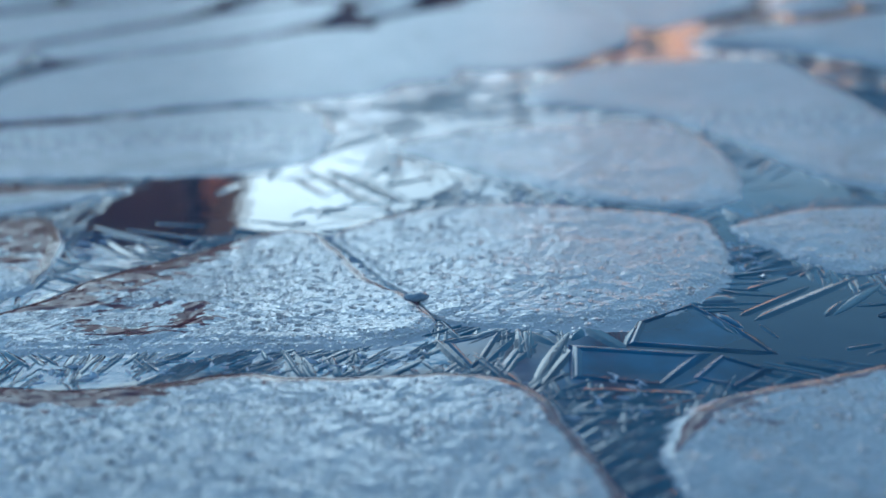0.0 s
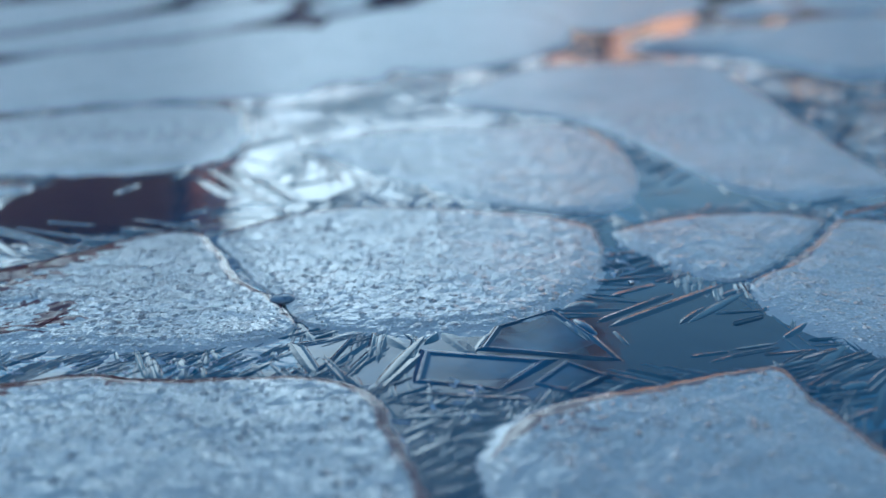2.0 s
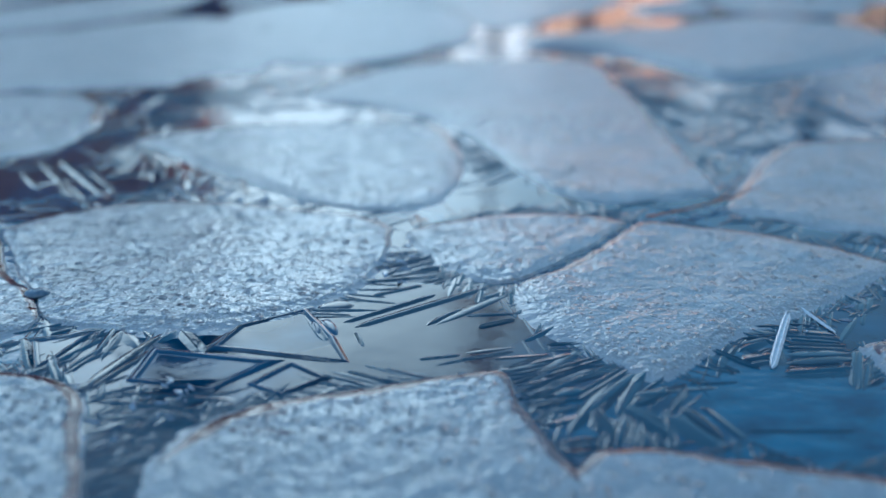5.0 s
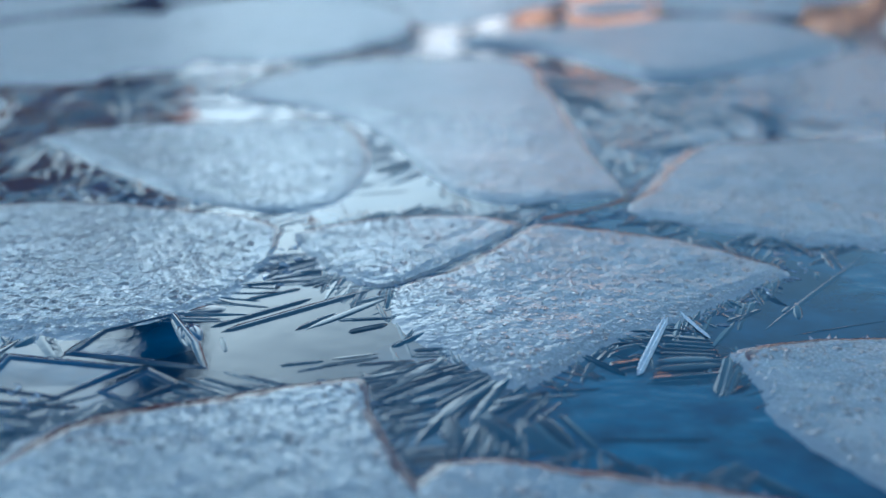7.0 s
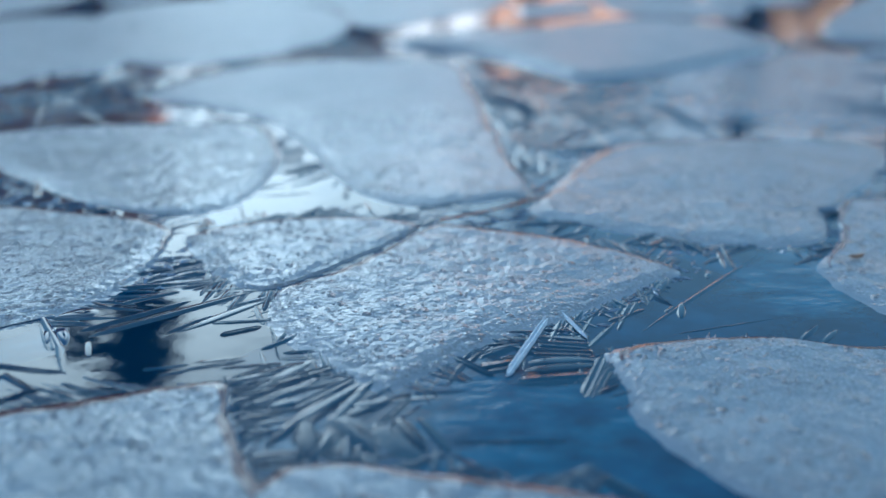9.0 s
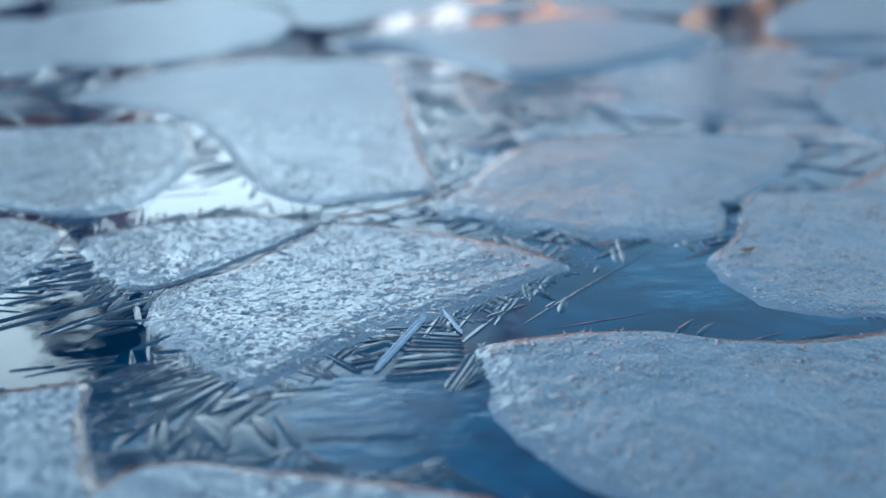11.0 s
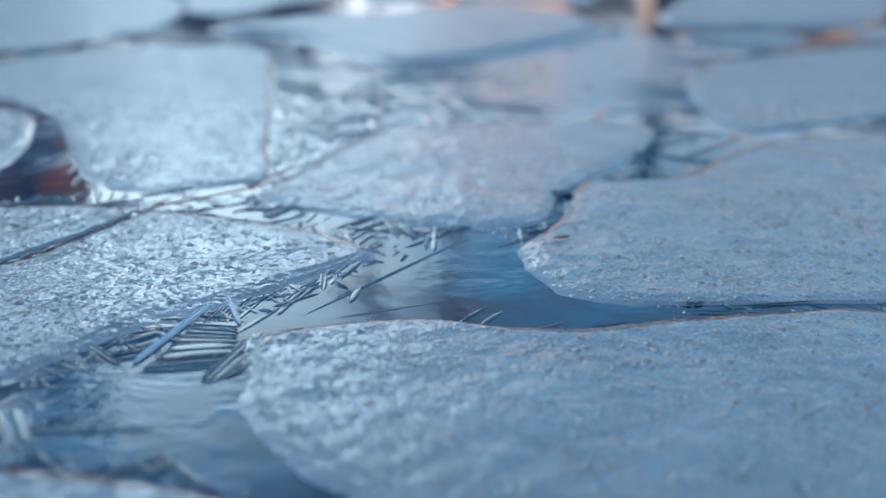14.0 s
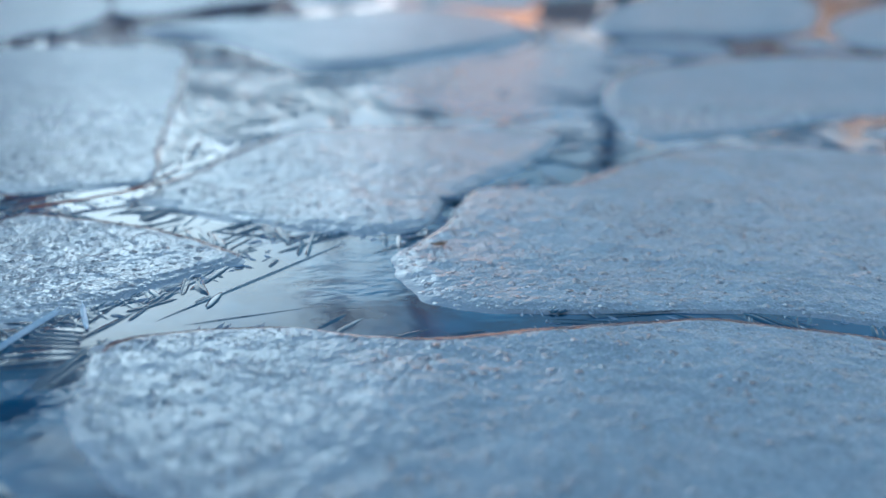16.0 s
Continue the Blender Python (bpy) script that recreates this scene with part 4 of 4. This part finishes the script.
    far_sprays = ((0.52, 1.10, 0.06), (0.55, 1.20, 0.07), (0.60, 1.15, 0.06), (0.58, 1.30, 0.07), (0.50, 1.00, 0.05), (0.65, 1.10, 0.06), (0.48, 0.93, 0.04),
                        (-0.05, 1.20, 0.06), (0.00, 1.15, 0.06), (0.05, 1.25, 0.07), (0.10, 1.20, 0.06), (-0.08, 1.05, 0.05), (-0.06, 0.95, 0.04), (0.00, 0.93, 0.04), (0.05, 0.88, 0.03))
    for x, y, reach in near_sprays + far_sprays:
        for k in range(20):
            p = np.array([x + rnd.gauss(0, reach * 0.4), y + rnd.gauss(0, reach * 0.4)])
            if on_ice(p, 0.0):
                lay(p, flow((x, y)) + rnd.choice((0.0, 0.0, 0.0, math.pi, 1.05)) + rnd.gauss(0, 0.09), reach * rnd.uniform(0.6, 2.0), rnd.uniform(0.0009, 0.0024) * max(1.0, reach / 0.03), rnd.choice((0.12, 0.18, 0.24)))
    me = bpy.data.meshes.new("small_ice_blades")
    me.from_pydata(verts, [], faces)
    tagged(from_mesh("small_ice_blades", me, BLADE, ice, "slender ice crystals lying in sheaves", smooth=True), kind="stuff")


field()


def pane(corners, lean_x=0.0, lean_y=0.0, rail=0.001, high=0.0012):
    """A flat window of clear ice inside a broad raised rim: a long outer bevel, a narrow crest, a short inner bevel."""
    p = np.array(corners)
    m = p.mean(0)
    bm = bmesh.new()
    rings = []
    for grow, z in ((5.2, -0.0006), (4.4, 0.00005), (1.2, high * 0.92), (0.6, high), (0.1, high * 0.9), (-1.3, 0.00036), (-2.0, 0.00028), (-3.0, 0.00028)):
        ring = []
        for k in range(len(p)):
            u = p[k - 1] - p[k]
            v = p[(k + 1) % len(p)] - p[k]
            u, v = u / np.linalg.norm(u), v / np.linalg.norm(v)
            w = u + v
            w = w / max(np.linalg.norm(w), 1e-6)
            if w @ (m - p[k]) < 0:
                w = -w
            w = w / max(0.45, abs(u[0] * w[1] - u[1] * w[0]))
            q = p[k] - w * grow * rail - m
            ring.append(bm.verts.new((q[0], q[1], z + lean_x * q[0] + lean_y * q[1])))
        rings.append(ring)
    n = len(p)
    for r, s in zip(rings, rings[1:]):
        for k in range(n):
            bm.faces.new((r[k], r[(k + 1) % n], s[(k + 1) % n], s[k]))
    bm.faces.new(rings[-1])
    bmesh.ops.recalc_face_normals(bm, faces=bm.faces)
    bm.faces.ensure_lookup_table()
    if bm.faces[-1].normal.z < 0:
        bmesh.ops.reverse_faces(bm, faces=bm.faces)
    # each side keeps its own bevels: only the edges that run round stay soft
    for e in bm.edges:
        ra = [e.verts[0] in r for r in rings].index(True)
        rb = [e.verts[1] in r for r in rings].index(True)
        e.smooth = ra == rb
    ob = part("ice_pane", bm, ICE, ice, "flat pane of clear ice in a raised rim", smooth=True)
    ob.location = (m[0], m[1], ICE_TOP)
    return ob


pane([(0.075, 0.549), (0.139, 0.536), (0.113, 0.506), (0.071, 0.517)], 0.0, 0.028, 0.0011)
pane([(0.118, 0.583), (0.152, 0.605), (0.171, 0.568), (0.181, 0.539), (0.108, 0.556)], -0.006, 0.010, 0.0009)
pane([(0.135, 0.511), (0.153, 0.533), (0.171, 0.517), (0.151, 0.500)], 0.015, 0.010, 0.0008)
pane([(0.003, 0.563), (0.030, 0.574), (0.019, 0.542), (0.014, 0.534)], 0.0, 0.0, 0.0006, 0.0008)


def ice_lump(x, y, long, wide, turn, high=0.0010):
    """A smooth swelling of clear ice, fuller at one end, grown out of the sheet."""
    bm = bmesh.new()
    rings = []
    for r, z in ((1.2, -0.08), (1.0, 0.06), (0.86, 0.42), (0.66, 0.76), (0.40, 0.95), (0.15, 1.0)):
        rings.append([bm.verts.new((math.cos(a) * r, math.sin(a) * r * (1 + 0.3 * math.cos(a)), z)) for a in (math.tau * i / 20 for i in range(20))])
    for p, q in zip(rings, rings[1:]):
        for i in range(20):
            bm.faces.new((p[i], p[(i + 1) % 20], q[(i + 1) % 20], q[i]))
    bm.faces.new(rings[-1])
    ob = part("ice_lump", bm, ICE, ice, "rounded lump of clear ice", smooth=True)
    ob.matrix_world = Matrix.LocRotScale((x, y, ICE_TOP), Euler((0, 0, radians(turn))), (long, wide, high))


for lump in ((0.153, 0.609, 0.0070, 0.0050, 60), (0.162, 0.583, 0.0130, 0.0032, 100), (0.170, 0.583, 0.0120, 0.0034, 112), (0.170, 0.614, 0.0120, 0.0075, 20),
             (-0.187, 0.890, 0.0160, 0.0070, 75), (-0.111, 0.792, 0.0060, 0.0045, 0)):
    ice_lump(*lump)


def shard_mesh(skew):
    """A squat splinter of ice: a bent ridge over a kite-shaped foot, with plane faces."""
    bm = bmesh.new()
    foot = [bm.verts.new(c) for c in ((0, 0, -0.3), (0.45, -0.5, -0.3), (1, skew * 0.3, -0.3), (0.4, 0.5, -0.3))]
    top = [bm.verts.new(c) for c in ((0.22, skew * 0.1, 0.85), (0.62, skew * 0.2, 1.0))]
    for f in ((0, 1, 4), (1, 5, 4), (1, 2, 5), (2, 3, 5), (3, 4, 5), (3, 0, 4)):
        bm.faces.new([(foot + top)[i] for i in f])
    me = bpy.data.meshes.new("ice_shard")
    bm.to_mesh(me)
    bm.free()
    me.materials.append(FRINGE)
    return me


def shards():
    """Splinters that crowd the narrow joints, standing at all angles."""
    rnd = random.Random(44)
    kinds = [shard_mesh(k) for k in (-0.8, -0.2, 0.5)]
    # from, to, half width of the strip, how many, size
    strips = [(-0.29, 0.540, -0.01, 0.548, 0.012, 90, 0.010), (-0.30, 0.700, -0.24, 0.770, 0.014, 22, 0.013), (-0.10, 0.745, -0.03, 0.640, 0.003, 16, 0.007),
              (0.475, 0.598, 0.57, 0.690, 0.007, 34, 0.010), (0.07, 0.450, 0.10, 0.520, 0.012, 22, 0.011), (0.205, 0.650, 0.225, 0.760, 0.012, 26, 0.011),
              (0.0, 0.850, 0.20, 0.815, 0.010, 34, 0.014), (0.545, 0.715, 0.66, 0.725, 0.010, 22, 0.011), (0.38, 0.775, 0.47, 0.800, 0.010, 22, 0.011),
              (0.69, 0.575, 0.95, 0.560, 0.006, 30, 0.009), (0.40, 0.570, 0.48, 0.600, 0.016, 5, 0.008), (0.46, 0.900, 0.60, 1.030, 0.012, 22, 0.016)]
    for x0, y0, x1, y1, half, count, size in strips:
        side = np.array([-(y1 - y0), x1 - x0])
        side = side / np.linalg.norm(side)
        for k in range(count):
            t = rnd.random()
            p = np.array([x0 + (x1 - x0) * t, y0 + (y1 - y0) * t]) + side * rnd.uniform(-half, half)
            if not on_ice(p, 0.0):
                continue
            long = size * rnd.uniform(0.5, 1.3)
            ob = from_mesh("ice_shard", rnd.choice(kinds), FRINGE, ice)
            ob.matrix_world = Matrix.LocRotScale((p[0], p[1], ICE_TOP), Euler((rnd.gauss(0, 0.12), rnd.gauss(0, 0.06), rnd.uniform(0, math.tau))), (long, long * rnd.uniform(0.25, 0.5), long * rnd.uniform(0.05, 0.11)))


shards()


def fringe():
    """Short crystals that grow from the stones' edges out into the ice, joined into one mesh."""
    rnd = random.Random(8)
    verts, faces = [], []
    for k, (e, _) in enumerate(stones[:25]):
        n = len(e)
        m = e.mean(0)
        close = e[:, 1].mean() < 1.1
        for i in range(n):
            p, q = e[i], e[(i + 1) % n]
            if p[1] > 1.4 or rnd.random() > (0.50 if close else 0.35):
                continue
            side = (q - p) / max(np.linalg.norm(q - p), 1e-6)
            normal = np.array([side[1], -side[0]])
            crowd = 0.5 + 0.5 * float(waves(p[0:1], p[1:2], 0.05, 77)[0])
            if rnd.random() > 0.25 + crowd:
                continue
            a = rnd.gauss(0, 0.75)
            way = normal * math.cos(a) + side * math.sin(a)
            long, wide = rnd.uniform(0.004, 0.010) + 0.014 * rnd.random() ** 3 * crowd, rnd.uniform(0.0010, 0.0026)
            tall = wide * rnd.uniform(0.1, 0.4)
            s = np.array([-way[1], way[0]])
            root = p - normal * 0.003
            base = len(verts)
            for d, w in ((0.0, 0.7), (0.55, 1.0), (1.0, 0.05)):
                c = root + way * long * d
                for o, z in ((-0.5, -0.0006), (rnd.uniform(-0.2, 0.2), tall if d < 1 else 0.0), (0.5, -0.0006)):
                    v = c + s * o * wide * w
                    verts.append((v[0], v[1], ICE_TOP + z + 0.0012 * (1 - d)))
            for r in (0, 3):
                for c in (0, 1):
                    faces.append((base + r + c, base + r + c + 1, base + r + c + 4, base + r + c + 3))
    me = bpy.data.meshes.new("frost_fringe")
    me.from_pydata(verts, [], faces)
    ob = from_mesh("frost_fringe", me, FRINGE, ice, "short frost crystals along the stone edges")
    tagged(ob, kind="stuff")


fringe()


# ---- litter on the ice ----
def rod(bm, points, r0, r1, sides=6):
    """A tapered rod along points, added to bm."""
    last, n = None, len(points)
    for k, p in enumerate(points):
        p = Vector(p)
        d = (Vector(points[min(k + 1, n - 1)]) - Vector(points[max(k - 1, 0)])).normalized()
        u = d.orthogonal().normalized()
        v = d.cross(u)
        r = r0 + (r1 - r0) * k / (n - 1)
        ring = [bm.verts.new(p + (u * math.cos(a) + v * math.sin(a)) * r) for a in (2 * math.pi * i / sides for i in range(sides))]
        if last:
            for i in range(sides):
                bm.faces.new((last[i], last[(i + 1) % sides], ring[(i + 1) % sides], ring[i]))
        else:
            bm.faces.new(ring[::-1])
        last = ring
    bm.faces.new(last)


def twig():
    bm = bmesh.new()
    rod(bm, [(0.395, 0.772, 0.0012), (0.430, 0.790, 0.0015), (0.470, 0.812, 0.0035), (0.500, 0.835, 0.006)], 0.0011, 0.0006)
    rod(bm, [(0.452, 0.802, 0.002), (0.478, 0.835, 0.0035), (0.492, 0.862, 0.005)], 0.0008, 0.0005)
    return tagged(part("twig", bm, TWIG, None, smooth=True), "thin forked reddish twig frozen onto the flagstones", "twig")


def leaf_scrap(x, y, turn):
    bm = bmesh.new()
    top = [bm.verts.new((a * 0.006, b * 0.0022, 0.0006 + 0.0012 * abs(a))) for a, b in ((-1, 0), (-0.4, 0.9), (0.5, 0.8), (1, 0.1), (0.4, -0.8), (-0.5, -0.7))]
    f = bm.faces.new(top)
    low = bmesh.ops.extrude_face_region(bm, geom=[f])["geom"]
    for v in low:
        if isinstance(v, bmesh.types.BMVert):
            v.co.z -= 0.0009
    ob = part("leaf_scrap", bm, BROWNLEAF)
    ob.matrix_world = pose(x, y, 0.0012, 0, 0, turn)
    return tagged(ob, "scrap of dry brown leaf on frosted stone", "leaf")


def frozen_drop(x, y, r):
    bm = bmesh.new()
    bmesh.ops.create_uvsphere(bm, u_segments=20, v_segments=12, radius=1.0)
    for v in bm.verts:
        v.co = Vector((v.co.x * r * 1.3, v.co.y * r, v.co.z * r * 0.45 + 0.0003 * math.sin(900 * v.co.x * r)))
    ob = part("frozen_drop", bm, DROP, None, smooth=True)
    ob.location = (x, y, -0.0006)
    return tagged(ob, "clear round drop of ice where two flagstones meet", "ice drop")


twig()
leaf_scrap(0.677, 0.690, 15)
frozen_drop(-0.018, 0.629, 0.0065)
frozen_drop(0.700, 0.796, 0.007)


# ---- what stands round the paving and shows in the ice ----
def box(bm, x0, x1, y0, y1, z0, z1):
    m = Matrix.LocRotScale(((x0 + x1) / 2, (y0 + y1) / 2, (z0 + z1) / 2), None, (x1 - x0, y1 - y0, z1 - z0))
    bmesh.ops.create_cube(bm, size=1.0, matrix=m)


def barn():
    """A brown timber barn beyond the paving, with a gable roof, a door and windows."""
    base = tagged(new("timber_barn"), "brown timber-clad barn with a dark gable roof", "barn")
    base.location = (-9.6, 18.0, -0.06)
    bm = bmesh.new()
    box(bm, -5, 5, 0, 0.2, 0, 6.2)
    box(bm, -5, 5, 6.8, 7, 0, 6.2)
    box(bm, -5, -4.8, 0.2, 6.8, 0, 6.2)
    box(bm, 4.8, 5, 0.2, 6.8, 0, 6.2)
    part("wall", bm, TIMBER, base)
    bm = bmesh.new()
    v = [bm.verts.new(c) for c in ((-5.3, -0.4, 6.1), (5.15, -0.4, 6.1), (5.15, 3.5, 7.7), (-5.3, 3.5, 7.7), (-5.3, 7.4, 6.1), (5.15, 7.4, 6.1))]
    bm.faces.new((v[0], v[1], v[2], v[3]))
    bm.faces.new((v[3], v[2], v[5], v[4]))
    bm.faces.new((v[0], v[3], v[4]))
    bm.faces.new((v[1], v[5], v[2]))
    bm.faces.new((v[0], v[4], v[5], v[1]))
    part("roof", bm, ROOF, base)
    bm = bmesh.new()
    for i in range(50):
        box(bm, -4.99 + i * 0.2, -4.82 + i * 0.2, -0.03, 0.0, 0.05, 6.1)
    part("cladding", bm, TIMBER, base)
    for x, z in ((-3.2, 1.2), (2.6, 1.2), (-3.2, 4.3), (-0.3, 4.3)):
        bm = bmesh.new()
        box(bm, x - 0.6, x + 0.6, -0.08, -0.03, z, z + 1.3)
        w = part("window", bm, FRAME, base)
        bm = bmesh.new()
        box(bm, x - 0.52, x + 0.52, -0.1, -0.08, z + 0.08, z + 1.22)
        part("pane", bm, PANE, w)
    bm = bmesh.new()
    box(bm, -0.9, 0.9, -0.09, -0.03, 0.0, 2.4)
    part("door", bm, ROOF, base)


def tree(x, y, height, crown_low, spread, leaves, seed, material, label, size=0.09, girth=0.022):
    rnd = random.Random(seed)
    base = tagged(new("tree"), label, "tree")
    base.location = (x, y, -0.06)
    bm = bmesh.new()
    rod(bm, [(0, 0, 0), (0.05, 0.02, height * 0.3), (-0.04, 0.05, height * 0.65), (0.02, 0, height)], height * girth, height * 0.003, 8)
    part("trunk", bm, BARK, base, smooth=True)
    bm = bmesh.new()
    tips = []
    for k in range(26):
        z = crown_low + (height - crown_low) * (k + rnd.random()) / 27
        a = rnd.uniform(0, 6.283)
        reach = spread * (1.05 - 0.75 * (z - crown_low) / (height - crown_low)) * rnd.uniform(0.6, 1.1)
        mid = (math.cos(a) * reach * 0.5, math.sin(a) * reach * 0.5, z + 0.12 * reach)
        end = (math.cos(a + 0.2) * reach, math.sin(a + 0.2) * reach, z + rnd.uniform(-0.15, 0.3) * reach)
        rod(bm, [(0, 0, z - 0.1), mid, end], height * 0.006, 0.01, 5)
        tips.append((mid, end))
    part("limb", bm, BARK, base)
    verts, faces = [], []
    for k in range(leaves):
        mid, end = rnd.choice(tips)
        t = rnd.random() ** 0.6
        c = Vector(mid).lerp(Vector(end), t) + Vector((rnd.gauss(0, 1), rnd.gauss(0, 1), rnd.gauss(0, 0.6))) * spread * 0.13
        u = Vector((rnd.gauss(0, 1), rnd.gauss(0, 1), rnd.gauss(0, 1))).normalized()
        v = u.orthogonal().normalized()
        s = size * rnd.uniform(0.6, 1.5)
        b = len(verts)
        verts += [tuple(c - u * s), tuple(c + v * s * 0.5), tuple(c + u * s), tuple(c - v * s * 0.5)]
        faces.append((b, b + 1, b + 2, b + 3))
    me = bpy.data.meshes.new("crown")
    me.from_pydata(verts, [], faces)
    from_mesh("crown", me, material, base)


def hedge(x0, y0, x1, y1, high, deep, count, seed, material, label, name="hedge"):
    """A row of shrubs: many small leaves and stems, uneven on top."""
    rnd = random.Random(seed)
    verts, faces = [], []
    for k in range(count):
        t = rnd.random()
        h = high * (0.8 + 0.25 * math.sin(t * 23 + seed) * math.sin(t * 61)) * rnd.random() ** 0.7
        c = Vector((x0 + (x1 - x0) * t + rnd.uniform(-deep, deep), y0 + (y1 - y0) * t + rnd.uniform(-deep, deep), h))
        u = Vector((rnd.gauss(0, 1), rnd.gauss(0, 1), rnd.gauss(0, 1.4))).normalized()
        v = u.orthogonal().normalized()
        s = high * 0.05 * rnd.uniform(0.6, 1.6)
        b = len(verts)
        verts += [tuple(c - u * s), tuple(c + v * s * 0.6), tuple(c + u * s), tuple(c - v * s * 0.6)]
        faces.append((b, b + 1, b + 2, b + 3))
    me = bpy.data.meshes.new(name)
    me.from_pydata(verts, [], faces)
    tagged(from_mesh(name, me, material), label, "hedge", kind="stuff")


barn()
tree(-3.25, 13.6, 7.5, 5.4, 0.88, 9000, 3, NEEDLES, "dark evergreen tree with a high crown")
hedge(-17, 15.0, 0.5, 16.5, 3.1, 0.6, 11000, 4, MAROON, "row of bare maroon-twigged winter shrubs")
hedge(14.5, 43.0, 62, 22.0, 10.5, 1.6, 9000, 6, REDLEAF, "thin wood of bare russet winter trees in low sun", "far_wood")


def house(x, y, wide, deep, high, wall, label, turn=0.0):
    """A plain rendered house: walls, gable roof, rows of windows and a door."""
    base = tagged(new("house"), label, "house")
    base.matrix_world = pose(x, y, -0.06, 0, 0, turn)
    bm = bmesh.new()
    box(bm, -wide / 2, wide / 2, 0, 0.3, 0, high)
    box(bm, -wide / 2, wide / 2, deep - 0.3, deep, 0, high)
    for s in (-1, 1):
        box(bm, s * wide / 2 - 0.15 - s * 0.15, s * wide / 2 + 0.15 - s * 0.15, 0.3, deep - 0.3, 0, high)
    part("wall", bm, wall, base)
    bm = bmesh.new()
    w, r = wide / 2 + 0.3, high + deep * 0.28
    v = [bm.verts.new(c) for c in ((-w, -0.4, high - 0.1), (w, -0.4, high - 0.1), (w, deep / 2, r), (-w, deep / 2, r), (-w, deep + 0.4, high - 0.1), (w, deep + 0.4, high - 0.1))]
    for f in ((0, 1, 2, 3), (3, 2, 5, 4), (0, 3, 4), (1, 5, 2), (0, 4, 5, 1)):
        bm.faces.new([v[i] for i in f])
    part("roof", bm, ROOF, base)
    for side in (-0.06, deep + 0.01):
        for k in range(int(wide / 2.4)):
            for z in np.arange(1.0, high - 1.4, 2.7):
                cx = -wide / 2 + 1.2 + k * 2.4
                bm = bmesh.new()
                box(bm, cx - 0.5, cx + 0.5, side, side + 0.05, z, z + 1.3)
                f = part("window", bm, FRAME, base)
                bm = bmesh.new()
                box(bm, cx - 0.43, cx + 0.43, side - 0.02, side + 0.07, z + 0.07, z + 1.23)
                part("pane", bm, PANE, f)


house(7.5, 42.0, 5.4, 4.0, 8.5, BRICKPINK, "pink rendered house lit warm by low sun")
house(13.6, 53.0, 5.0, 4.0, 7.6, RENDER, "pale rendered house glowing in low sun", -8.0)
# unseen house, added behind the view to keep the low sun off the paving
house(20.5, -13.0, 36.0, 8.0, 8.0, RENDER, "pale rendered house, added out of view to block the sun")


def post(x, y, high):
    """A weathered round post with a rounded top and an iron band."""
    base = tagged(new("wooden_post"), "weathered dark wooden post, added unseen for a dark band in the ice", "post")
    base.location = (x, y, -0.06)
    bm = bmesh.new()
    rod(bm, [(0, 0, 0), (0.005, 0, high * 0.5), (0, 0.004, high * 0.96)], 0.062, 0.055, 12)
    rod(bm, [(0, 0.004, high * 0.96), (0, 0.004, high)], 0.055, 0.035, 12)
    part("shaft", bm, BARK, base, smooth=True)
    bm = bmesh.new()
    rod(bm, [(0, 0, high * 0.86), (0, 0.003, high * 0.89)], 0.061, 0.061, 12)
    part("band", bm, ROOF, base, "dark iron band")


# unseen post, added to mirror as a dark upright band in the far ice
post(2.36, 5.75, 1.7)
tree(2.60, 16.0, 8.8, 6.6, 0.9, 260, 9, BROWNLEAF, "slender bare tree with a few brown leaves", 0.06, 0.017)
tree(1.35, 17.5, 9.4, 7.0, 1.0, 200, 12, BROWNLEAF, "slender bare tree with a few brown leaves", 0.06, 0.012)
